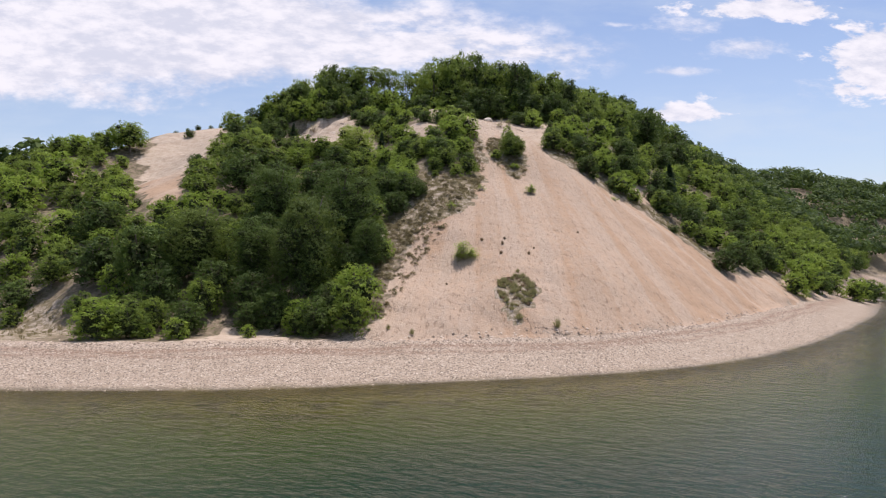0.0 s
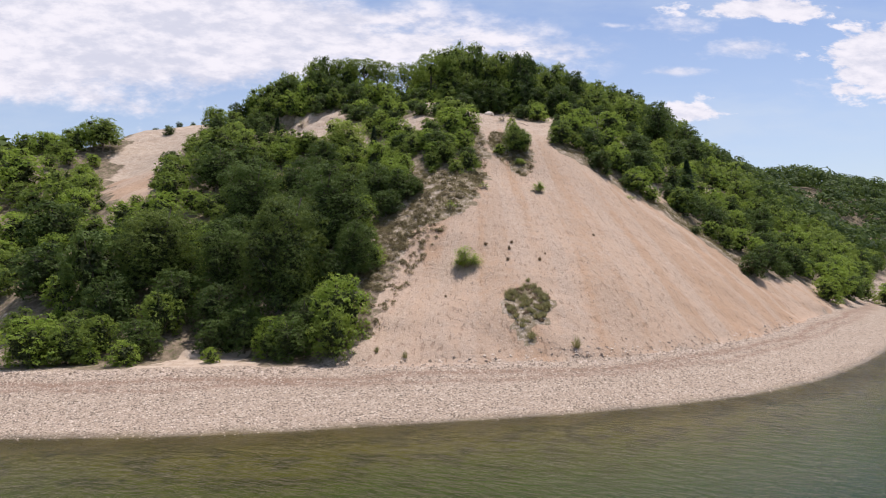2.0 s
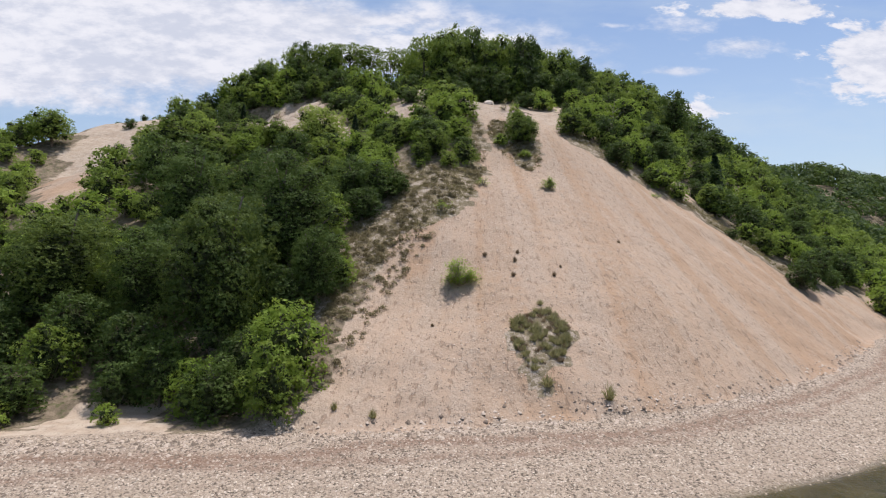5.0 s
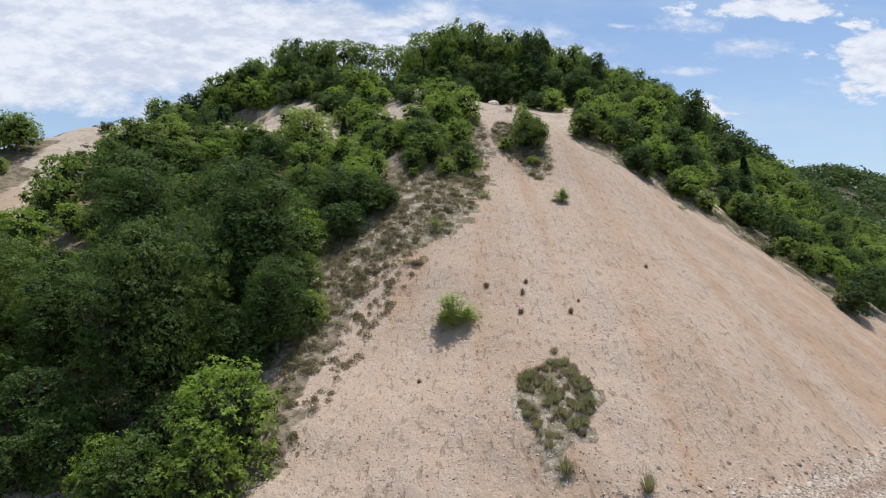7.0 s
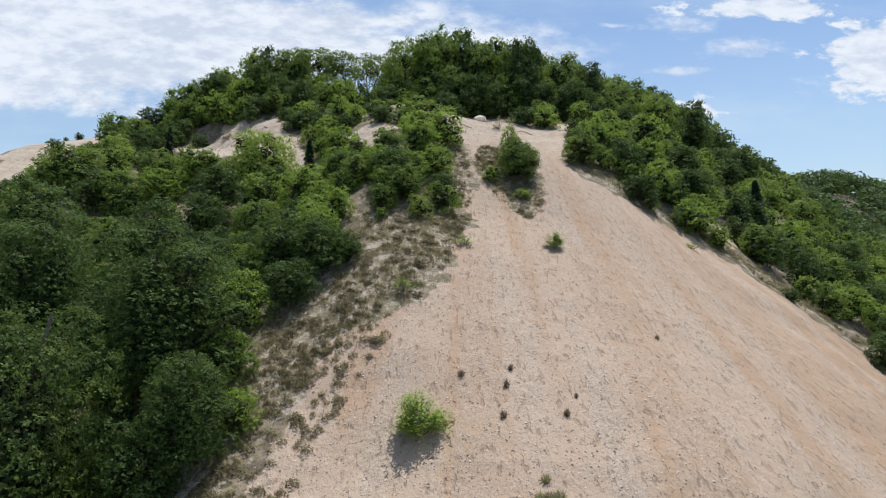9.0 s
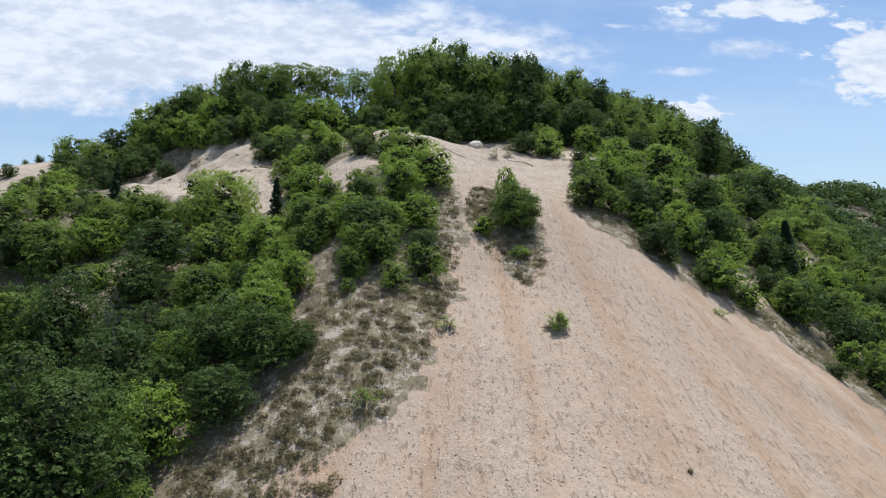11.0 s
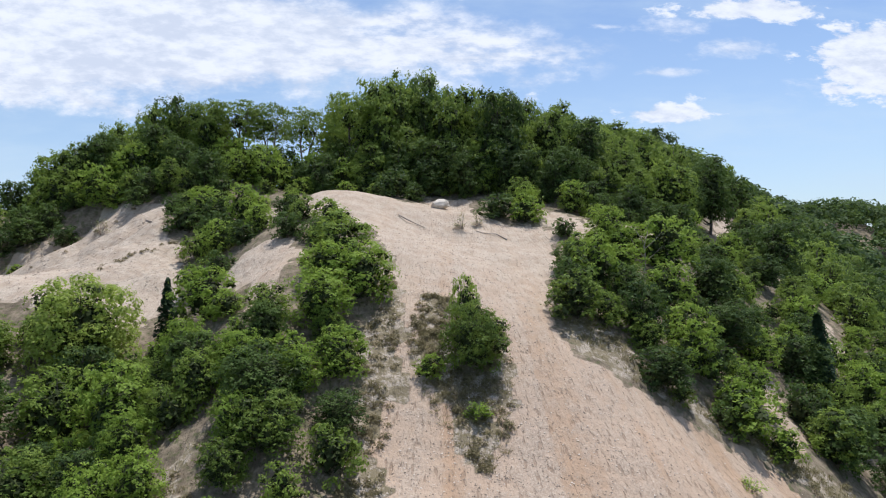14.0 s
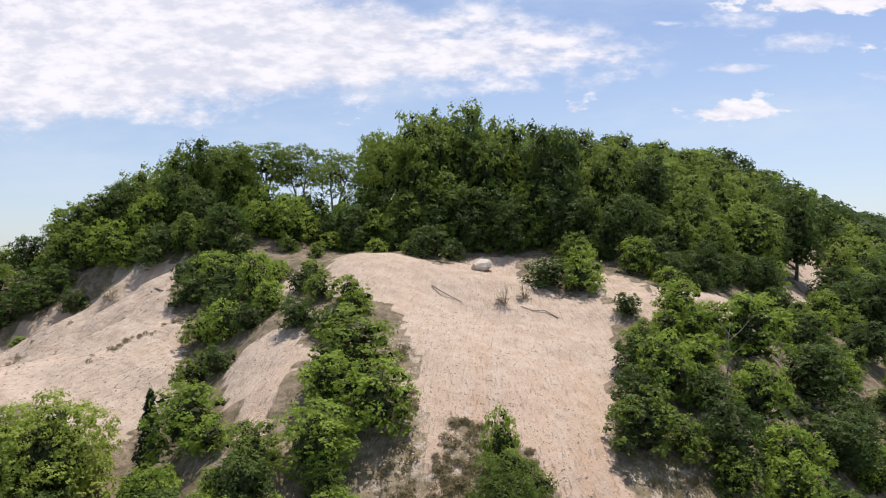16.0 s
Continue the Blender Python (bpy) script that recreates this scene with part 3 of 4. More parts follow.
def crown_leaves(rng, blobs, count, size, sprig=6, spread=1.4):
    """Leaf sprays gathered in sprigs on the shells of the given blobs (centre, radii)."""
    centre, radii = (np.array(v, float) for v in zip(*blobs))
    share = (radii[:, 0] * radii[:, 2]) ** 0.9
    pick = rng.choice(len(blobs), count // sprig, p=share / share.sum())
    way = rng.normal(0, 1, (len(pick), 3))
    way[:, 2] = np.where(way[:, 2] < -0.3, way[:, 2] * rng.choice((-1, 0.6), len(pick)), way[:, 2])
    way /= np.linalg.norm(way, axis=1, keepdims=True)
    depth = 1 - np.abs(rng.normal(0, 0.11, (len(pick), 1)))
    at = centre[pick] + way * radii[pick] * depth
    at = np.repeat(at, sprig, 0) + rng.normal(0, size * spread * 0.5, (len(pick) * sprig, 3)) * (1, 1, 0.7)
    return leaves(rng, at, np.repeat(way, sprig, 0), size)


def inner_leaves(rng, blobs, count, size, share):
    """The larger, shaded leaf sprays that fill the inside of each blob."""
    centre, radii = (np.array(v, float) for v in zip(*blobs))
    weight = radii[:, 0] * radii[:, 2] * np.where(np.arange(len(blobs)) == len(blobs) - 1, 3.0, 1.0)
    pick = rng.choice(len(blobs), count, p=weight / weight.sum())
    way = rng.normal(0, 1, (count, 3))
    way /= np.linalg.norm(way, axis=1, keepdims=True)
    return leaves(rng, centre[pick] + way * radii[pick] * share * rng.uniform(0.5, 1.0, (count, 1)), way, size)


def tree_meshes(seed, tall, wide, bare, count, size, leaf, lobes=32, trunks=1, flat=0.85, core=0.72, inside_share=0.36, puff=1.0, loose=0.0):
    """Trunk and crown of a broad-leaved tree: tall, crown radius wide, bare stem up to that height.
    The crown is a dome of many leafy puffs, its inner shade painted by darker leaves."""
    rng = np.random.RandomState(seed)
    mid, half = (tall + bare) / 2, (tall - bare) / 2
    hearts, blobs = [], []
    for k in range(lobes):
        up = 0.97 - 1.85 * (k + 0.5) / lobes
        a = k * 2.39996 + rng.uniform(-0.35, 0.35)
        ring = math.sqrt(1 - up * up) if up > 0 else math.sqrt(1 - 0.35 * up * up)
        r = rng.uniform(0.22, 0.36) * wide * puff
        out = rng.uniform(0.57 - loose, 0.80 + 0.5 * loose)
        heart = np.array((wide * ring * out * math.cos(a), wide * ring * out * math.sin(a), mid + half * up * (out + 0.06)))
        blobs.append((heart, (r, r, r * flat)))
    hearts = blobs[:: max(1, lobes // 6)]
    hearts.append((np.array((0, 0, mid)), (wide * 0.75, wide * 0.75, half * 0.85)))
    limbs = []
    for t in range(trunks):
        lean = rng.uniform(-0.10, 0.10, 2) * tall + (rng.uniform(-0.4, 0.4, 2) if trunks > 1 else 0)
        stem = [(lean[0] * s * s + 0.06 * wide * math.sin(5 * s + seed), lean[1] * s * s, -0.6 + (tall * 0.86 + 0.6) * s) for s in np.linspace(0, 1, 6)]
        girth = 0.022 * tall / trunks**0.6
        limbs.append(tube(stem, girth * np.linspace(1.25, 0.22, 6), 5))
        for c, r in hearts[t:-1:trunks]:
            s = min(0.8, max(0.2, (c[2] - 0.35 * wide) / tall))
            root = np.array([np.interp(s, np.linspace(0, 1, 6), [p[i] for p in stem]) for i in range(3)])
            bend = (root + c) / 2 + (0, 0, -0.06 * wide)
            limbs.append(tube([root, bend, c], girth * np.array([0.55, 0.38, 0.12]), 4))
    trunk = mesh_of("trunk", *joined(limbs), (BARK,), smooth=True)
    outer, tris = crown_leaves(rng, blobs, int(count * 1.7), size * 0.78)
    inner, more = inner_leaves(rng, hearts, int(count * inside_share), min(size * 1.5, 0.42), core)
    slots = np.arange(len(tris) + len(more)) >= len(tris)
    crown = mesh_of("crown", np.concatenate([outer, inner]), np.concatenate([tris, more + len(outer)]), (leaf, SHADED_LEAF), slots=slots)
    return trunk, crown


def cedar_meshes(seed, tall, wide, count, size, leaf):
    rng = np.random.RandomState(seed)
    up = rng.uniform(0.04, 1, count) ** 1.15
    a = rng.uniform(0, 2 * np.pi, count)
    lump = 1 + 0.22 * np.sin(a * 3 + up * 19 + seed) + 0.15 * np.sin(up * 47 + a)
    reach = wide * (1 - up) ** 0.75 * lump * rng.uniform(0.55, 1.0, count) + 0.04
    at = np.stack([reach * np.cos(a), reach * np.sin(a), up * tall], -1)
    out = np.stack([np.cos(a), np.sin(a), np.full(count, 0.9)], -1)
    stem = tube([(0, 0, -0.5), (0, 0, tall * 0.5), (0, 0, tall * 0.97)], (0.03 * tall, 0.02 * tall, 0.006 * tall), 6)
    return mesh_of("trunk", *stem, (BARK,), smooth=True), mesh_of("crown", *leaves(rng, at, out, size, 0.1, 2.0), (leaf,))


def thing(name, parts_, label, category, group=""):
    ob = tagged(new(name), label, category, group)
    for pname, me in parts_:
        part(pname, me, ob)
    return ob


def tuft_mesh(seed, blades, tall, wide, mat=None):
    """A round tussock: narrow bent blades from one root."""
    rng = np.random.RandomState(seed)
    way = rng.normal(0, 1, (blades, 3))
    way[:, 2] = np.abs(way[:, 2]) + 0.25
    way /= np.linalg.norm(way, axis=1, keepdims=True)
    reach = rng.uniform(0.55, 1.08, (blades, 1))
    root = way * (wide * 0.16, wide * 0.16, 0) - (0, 0, 0.05)
    tip = way * (wide * 0.5, wide * 0.5, tall) * reach
    mid = (root + tip) / 2 + (0, 0, 0.12 * tall)
    side = np.cross(way, rng.normal(0, 1, (blades, 3)))
    side *= 0.007 * max(1, wide * 1.5) / (np.linalg.norm(side, axis=1, keepdims=True) + 1e-9)
    verts = np.stack([root - side, root + side, mid + side, mid - side, tip], 1).reshape(-1, 3)
    k = np.arange(blades)[:, None] * 5
    return mesh_of("blades", verts, np.concatenate([k + (0, 1, 2), k + (0, 2, 3), k + (3, 2, 4)]), (mat or BLADE,))


def clump_mesh(seed, wide, tall, count, size, mat):
    """A low rounded clump of small leaves."""
    rng = np.random.RandomState(seed)
    way = rng.normal(0, 1, (count, 3))
    way[:, 2] = np.abs(way[:, 2])
    way /= np.linalg.norm(way, axis=1, keepdims=True)
    at = way * (wide / 2, wide / 2, tall) * rng.uniform(0.6, 1.05, (count, 1))
    return mesh_of("leaf_clump", *leaves(rng, at, way, size, 0.1, 1.8), (mat,))


# top of the wood along the crest
CANOPY = ((-60, 28.5), (-48, 31), (-44, 32.3), (-40, 34.2), (-36, 36.2), (-32, 37.6), (-28, 39.6), (-24, 41.8), (-20, 42.7), (-16, 43.2), (-12, 43.2), (-8, 43.9), (-4, 43.2), (0, 44.9), (4, 45), (8, 45), (12, 44), (16, 42.6), (20, 42), (24, 40.2), (28, 37.7), (32, 37.1), (36, 35.5), (60, 31), (120, 26))


def canopy(x, y):
    return float(soft_interp(x, CANOPY, 1.0)) + (0.26 if x < 20 else 0.30) * (min(y, 200) - 119) + 0.9 * math.exp(-(((x - 1) / 6) ** 2))


KINDS = {}


def kind(name, variants, label, category, group):
    KINDS[name] = ([m for m in variants], label, category, group)


kind("oak", [tree_meshes(s, 7.0, 3.0, -0.3, 3000, 0.235, m, 40) for s, m in ((11, OAK_LEAF), (12, OAK_LEAF), (13, DEEP_LEAF), (14, OAK_LEAF))], "broad oak tree in full green leaf", "tree", "woodland trees")
kind("deep_tree", [tree_meshes(s, 5.6, 2.6, -1.0, 2200, 0.22, DEEP_LEAF, 32) for s in (21, 22, 23)], "dense dark green broad-leaved tree on the bluff", "tree", "woodland trees")
kind("wall_tree", [tree_meshes(s, 9.0, 3.0, -1.0, 18500, 0.104, m, 50, puff=1.15, loose=0.10) for s, m in ((25, WALL_LEAF), (26, DEEP_LEAF))], "tall dense dark green tree at the foot of the bluff", "tree", "woodland trees")
kind("small_tree", [tree_meshes(s, 3.6, 1.8, -0.8, 1450, 0.176, m, 26, 2) for s, m in ((31, OAK_LEAF), (32, FRESH_LEAF), (33, DEEP_LEAF), (34, FRESH_LEAF))], "small leafy green tree growing on the bluff", "tree", "small trees")
kind("bush", [tree_meshes(s, 2.0, 1.3, -0.55, 780, 0.15, m, 18, 2) for s, m in ((41, DEEP_LEAF), (42, OAK_LEAF), (43, FRESH_LEAF))], "rounded green bush rooted in the sandy slope", "bush", "bushes on the bluff")
kind("pale_tree", [tree_meshes(s, 4.6, 3.0, -1.0, 9000, 0.14, PALE_LEAF, 44, 2, inside_share=0.25) for s in (51, 52)], "pale yellow-green spreading tree", "tree", "pale trees")
kind("open_tree", [tree_meshes(s, 9.5, 3.3, 4.0, 3600, 0.19, OAK_LEAF, 34, 2, flat=0.55, core=0.4, inside_share=0.04) for s in (61, 62)], "open-crowned oak with a bare trunk on the crest", "tree", "crest trees")
kind("far_tree", [tree_meshes(s, 7.2, 3.4, 0.4, 620, 0.48, m, 30) for s, m in ((71, OAK_LEAF), (72, DEEP_LEAF), (73, OAK_LEAF), (74, DEEP_LEAF))], "leafy green tree of the wood behind the crest", "tree", "trees behind the crest")
kind("mid_tree", [tree_meshes(s, 5.2, 2.6, -0.8, 850, 0.32, m, 26) for s, m in ((91, OAK_LEAF), (92, OAK_LEAF), (93, FRESH_LEAF))], "leafy green tree on the wooded flank of the bluff", "tree", "woodland trees")
kind("near_small_tree", [tree_meshes(s, 3.6, 1.8, -0.8, 2400, 0.138, m, 28, 2) for s, m in ((31, OAK_LEAF), (32, FRESH_LEAF), (33, DEEP_LEAF), (34, OAK_LEAF))], "small leafy green tree growing on the bluff", "tree", "small trees")
kind("near_deep_tree", [tree_meshes(s, 5.6, 2.6, -1.0, 4200, 0.155, DEEP_LEAF, 36) for s in (21, 22, 23)], "dense dark green broad-leaved tree on the bluff", "tree", "woodland trees")
kind("round_bush", [tree_meshes(27, 3.0, 1.8, -0.6, 7000, 0.10, OAK_LEAF, 34, 2, puff=1.1, loose=0.08)], "rounded green bush on the island in the sand slide", "bush", "bushes on the bluff")
kind("cedar", [cedar_meshes(s, 4.0, 0.75, 1500, 0.15, NEEDLE) for s in (81, 82)], "narrow dark green red cedar", "tree", "cedars")
TALL = {"wall_tree": 9.0, "oak": 7.0, "deep_tree": 5.6, "small_tree": 3.6, "open_tree": 9.5, "far_tree": 7.2, "mid_tree": 5.2}
NAMES = {"near_small_tree": "small_tree", "near_deep_tree": "dense_tree", "wall_tree": "tall_tree", "oak": "oak_tree", "deep_tree": "dense_tree", "open_tree": "crest_tree", "far_tree": "woodland_tree"}
STARTED = {}


def plant(name, x, y, size=1.0, pick=None, turn=None, squash=1.0, sink=0.0, as_name=None, label=""):
    """One plant of a kind on the ground; later ones share the meshes of the first."""
    if name in ("small_tree", "deep_tree") and -26 < x < 6 and y < 88:
        name = "near_" + name
    meshes, words, category, group = KINDS[name]
    k = random.randrange(len(meshes)) if pick is None else pick
    turn = random.uniform(0, 360) if turn is None else turn
    flank, brow = x > 28 and y < 122, x < -18 and 87 < y < 101
    if (y > 113 or flank or brow) and name in TALL:
        room_up = 3.8 if flank else 2.4 if brow else canopy(x, y) - float(height(x, y))
        over = TALL[name] * size * squash / room_up * random.uniform(0.95, 1.17)
        if over > 1:
            size, squash = size / over**0.6, squash / over**0.4
    m = pose(x, y, float(height(x, y)) - sink, random.uniform(-4, 4), random.uniform(-4, 4), turn) @ Matrix.Diagonal((size, size, size * squash, 1))
    if (name, k) in STARTED and not label:
        return copy_thing(STARTED[name, k], m @ Matrix.Diagonal((*STARTED[name, k].scale, 1)).inverted())
    shown = as_name or NAMES.get(name, name)
    ob = thing(shown, (("trunk", meshes[k][0]), ("crown", meshes[k][1])), label or words, category, group)
    if not label:
        STARTED[name, k] = ob
    ob.matrix_basis = m
    return ob


PLACED = []


def room(x, y, r, near):
    return all((x - a) ** 2 + (y - b) ** 2 > (near * (r + c)) ** 2 for a, b, c in PLACED)


def clear_of_sand(x, y, r):
    clear = np.ones(len(x), bool)
    for k in range(8):
        a = k * math.pi / 4
        px, py = x + r * math.cos(a), y + r * math.sin(a)
        clear &= ~(bare_at(px, py) | dry_at(px, py)) & (py > soft_interp(px, TOE) + 0.2)
    return clear


def wood(tries, x0, x1, y0, y1, mix, seed, lo=0.8, hi=1.2, margin=0.55, near=0.52):
    """Fills a stretch of the plan with plants of the mix: (kind, crown radius, weight)."""
    rng = np.random.RandomState(seed)
    weights = np.array([w for *_, w in mix], float)
    which = rng.choice(len(mix), tries, p=weights / weights.sum())
    size = rng.uniform(lo, hi, tries)
    r = np.array([mix[k][1] for k in which]) * size
    x, y = rng.uniform(x0, x1, tries), rng.uniform(y0, y1, tries)
    for k in np.flatnonzero(clear_of_sand(x, y, r * margin)):
        if room(x[k], y[k], r[k], near):
            PLACED.append((x[k], y[k], r[k]))
            plant(mix[which[k]][0], x[k], y[k], size[k], squash=rng.uniform(0.85, 1.05))


def single(name, x, y, size, radius, **more):
    PLACED.append((x, y, radius))
    return plant(name, x, y, size, **more)


def reach(name, x, y, top, radius, **more):
    """A tree of that crown radius whose top stands at that level."""
    size = radius / {"wall_tree": 3.0, "oak": 3.0, "small_tree": 1.8, "open_tree": 3.2}[name]
    return single(name, x, y, size, radius * 0.85, squash=(top - float(height(x, y))) / (TALL[name] * size), **more)


# plants that stand out
single("small_tree", 8.7, 87.2, 0.50, 0.7, pick=1, squash=1.75, label="slender light green sapling above the sand slide")
single("round_bush", 8.9, 85.0, 1.0, 1.7, pick=0, squash=1.0, as_name="bush")
single("bush", 6.7, 84.1, 0.6, 0.8, pick=2, squash=1.0)
single("bush", -43.7, 113.2, 0.85, 1.2, pick=0)
single("cedar", -8.6, 91, 0.9, 0.7, pick=0)
single("cedar", -21.0, 91.4, 0.72, 0.6, pick=1)
single("small_tree", 17, 98.6, 0.75, 1.4, pick=0, squash=0.85)
single("small_tree", 17.5, 95, 1.05, 1.7, pick=1)
single("bush", 17.2, 91, 1.0, 1.3, pick=1)
single("small_tree", 19.5, 91.6, 1.0, 1.7, pick=2)
# tall trees that wall the foot of the bluff
reach("wall_tree", -11.8, 55.4, 14.3, 3.3, pick=0)
reach("wall_tree", -9.0, 62.0, 16.5, 3.5, pick=1)
reach("wall_tree", -17.0, 66.0, 17.8, 3.1, pick=1, turn=120)
reach("wall_tree", -22.0, 58.4, 13.2, 3.3, pick=0, turn=140)
reach("small_tree", -6.7, 51.2, 7.5, 2.2, pick=1)
reach("wall_tree", -16.6, 58.0, 11.4, 2.6, pick=1, turn=200)
for x, y, size in ((-9.3, 52.8, 0.62), (-13.4, 52.3, 0.66), (-15.8, 54.4, 0.75), (-19.2, 55.2, 0.78), (-23.6, 54.4, 0.8), (-13.8, 59.8, 0.8), (-6.9, 59.3, 0.72), (-7.9, 57.0, 0.66), (-25.2, 61.5, 0.9), (-13.6, 66.0, 0.85)):
    single("deep_tree", x, y, size, 2.3 * size, squash=0.95)
single("deep_tree", -26.0, 57.0, 1.05, 2.6, pick=1, squash=1.15)
# tall trees along the crest
single("oak", -30, 117.5, 0.95, 2.8, pick=0)
single("deep_tree", -33.5, 116.5, 0.8, 2.2, pick=1)
single("small_tree", -37, 117.5, 0.9, 1.6, pick=1)
for k in range(6):
    single("bush", -49.5 + 2.1 * k, 121.6 + 0.4 * math.sin(k * 2.7), 0.42 + 0.1 * math.sin(k * 4.1), 0.7)
single("oak", -25.5, 121, 1.05, 3.0, pick=1, squash=1.5)
single("oak", -20.5, 123, 1.15, 3.0, pick=2, squash=1.5)
single("open_tree", -17.2, 122.5, 0.95, 2.4, pick=1, squash=1.0)
single("open_tree", -13.6, 121.5, 1.15, 3.0, pick=0, squash=0.9)
single("open_tree", -10.2, 123, 0.9, 2.4, pick=1, squash=1.05, turn=70)
single("open_tree", -6.4, 121, 0.95, 2.6, pick=1, squash=1.0, turn=200)
single("open_tree", -1.4, 120, 1.0, 2.8, pick=0, squash=1.15, turn=140)
single("oak", 2.6, 121.5, 1.25, 3.2, pick=1, squash=1.5)
single("oak", 6.4, 122.5, 1.25, 3.2, pick=2, squash=1.5)
single("oak", 10.2, 121.5, 1.1, 3.0, pick=3, squash=1.5)
single("oak", 14.6, 122, 1.15, 3.2, pick=0, squash=1.5)
single("oak", 19, 123, 1.12, 3.0, pick=1, squash=1.5)
single("oak", 23.5, 124, 1.1, 3.0, pick=2, squash=1.5)
single("oak", 28, 125.5, 1.12, 3.0, pick=3, squash=1.5)
single("oak", 32.5, 125, 1.1, 3.0, pick=0, squash=1.0)
for k in range(26):
    at, row = -32 + 2.0 * k, k % 3
    if -16 < at < -1:
        row = 1
    single(("deep_tree", "small_tree", "oak")[row], at + 0.6 * math.sin(k * 5.1), 116.6 + (0.0, -0.4, 3.0)[row] + 0.7 * math.sin(at * 1.7) + (2.0 if at < -12 else 0.0), (0.9, 1.1, 1.0)[row] * (1 + 0.15 * math.sin(k * 2.3)), 1.6, squash=(1.1, 1.0, 1.4)[row])
for x, y, size in ((-12.6, 119.2, 1.25), (-10.4, 118.4, 1.1), (-8.2, 119.4, 1.3), (-6.0, 118.6, 1.15), (-4.0, 118.9, 1.35)):
    single("small_tree", x, y, size, 1.7 * size, squash=1.1)
for k in range(13):
    at = -5.2 + 1.9 * k
    single("bush", at, np.interp(at, (-6, -2, 2, 8, 16, 20), (114, 115.4, 115.6, 116, 114.6, 114)) + 0.5 * math.sin(k * 3.7), 0.85 + 0.3 * math.sin(k * 2.9), 1.1)
for k in range(23):
    at = -27.5 + 2.6 * k
    if not -17 < at < -2:
        single(("oak", "deep_tree", "small_tree")[k % 3], at + 0.5 * math.sin(k * 4.3), 117.4 + 0.8 * math.sin(k * 2.7) + 0.12 * max(0, at - 20), (0.8, 0.95, 1.35)[k % 3] + 0.12 * math.sin(k * 5.9), 2.0)
for k in range(11):
    at = -29.5 + 1.75 * k
    single(("bush", "small_tree")[k % 2], at, np.interp(at, (-30, -24, -18, -12), (114.2, 113.6, 113.4, 112)) + 0.7 * math.sin(k * 3.1), (1.2, 1.0)[k % 2] + 0.2 * math.sin(k * 2.3), 1.4)
for k in range(24):
    at = -34 + 3.3 * k
    deep = 131 + 3.5 * math.sin(k * 2.1) + 0.25 * max(0, at - 10)
    if not -20 < at < -5.2:
        reach("oak", at, deep, canopy(at, deep) + 0.9 * math.sin(k * 1.3), 3.4 + 0.5 * math.sin(k * 3.3))
# the slopes
for x, y, size in ((47.6, 88.6, 1.15), (51, 92.6, 1.3), (55.4, 97, 1.4), (60, 102, 1.4), (62.5, 99.5, 1.2), (67, 104.5, 1.4), (73, 111, 1.5)):
    single("small_tree", x, y, size, 1.7 * size, squash=0.9)
single("bush", 23.8, 89.2, 1.18, 1.2, pick=2, squash=0.96)
single("bush", 24.0, 88.2, 1.59, 1.6, pick=2, squash=0.72)
single("bush", 20.0, 87.6, 0.58, 0.6, pick=1, squash=0.99)
single("bush", 23.2, 91.2, 1.30, 1.3, pick=0, squash=0.99)
single("small_tree", 30.8, 91.0, 1.37, 2.0, pick=2, squash=0.84)
single("bush", 30.0, 93.5, 1.44, 1.5, pick=0, squash=0.99)
single("bush", 32.8, 88.1, 1.04, 1.1, pick=2, squash=1.0)
for x, y, size in ((-20.0, 81.5, 1.0), (-22.8, 82.6, 1.1), (-18.4, 83.4, 0.95), (-20.3, 86.4, 0.9), (-24.4, 90.4, 0.9), (-17.8, 84.6, 0.8), (-16.2, 86.6, 0.85)):
    single("small_tree", x, y, size, 1.6 * size, squash=0.85)
single("small_tree", -27.4, 111.6, 0.84, 1.5, pick=2, squash=0.95)
single("bush", -25.3, 110.3, 1.05, 1.3, pick=0, squash=0.95)
single("bush", -27.2, 106.6, 0.55, 0.7, pick=2, squash=0.9)
for x, y, size in ((-28.2, 109.6, 0.62), (-30.6, 108.4, 0.8), (-33.2, 106.6, 0.78), (-31.6, 104.4, 0.6), (-29.4, 111.2, 0.7)):
    single("deep_tree", x, y, size, 2.3 * size, squash=0.8)
for x, y, size in ((-12.0, 106.8, 1.0), (-10.2, 105.0, 0.95), (-9.3, 102.4, 0.9), (-8.3, 99.6, 0.85), (-5.6, 100.2, 0.7)):
    single("small_tree", x, y, size, 1.6 * size, squash=0.9)
single("bush", -19.5, 111.9, 0.96, 1.3, pick=0, squash=0.95)
single("bush", -12.4, 104.3, 1.29, 1.7, pick=0, squash=0.95)
single("small_tree", -7.7, 103.7, 0.90, 1.6, pick=3, squash=1.20)
single("bush", -10.1, 100.6, 1.11, 1.4, pick=1, squash=0.95)
single("bush", -6.4, 98.5, 0.95, 1.2, pick=0, squash=0.95)
single("bush", -2.8, 96.6, 0.99, 1.3, pick=0, squash=0.95)
single("bush", -8.5, 96, 0.98, 1.3, pick=1, squash=0.95)
single("small_tree", -5.6, 89.1, 1.08, 1.9, pick=3, squash=0.85)
single("pale_tree", -11.9, 88.2, 1.10, 3.1, pick=0, squash=1.02)
single("small_tree", 1.4, 92.3, 1.33, 2.4, pick=0, squash=0.71)
single("small_tree", 0.9, 89.5, 0.89, 1.6, pick=3, squash=0.81)
single("small_tree", 1.2, 86, 1.07, 1.9, pick=1, squash=0.81)
single("small_tree", -1, 84, 0.71, 1.3, pick=2, squash=0.95)
single("bush", 12.5, 108.0, 1.55, 2.1, pick=0, squash=0.70)
single("bush", 14.8, 107.5, 1.24, 1.6, pick=2, squash=1.0)
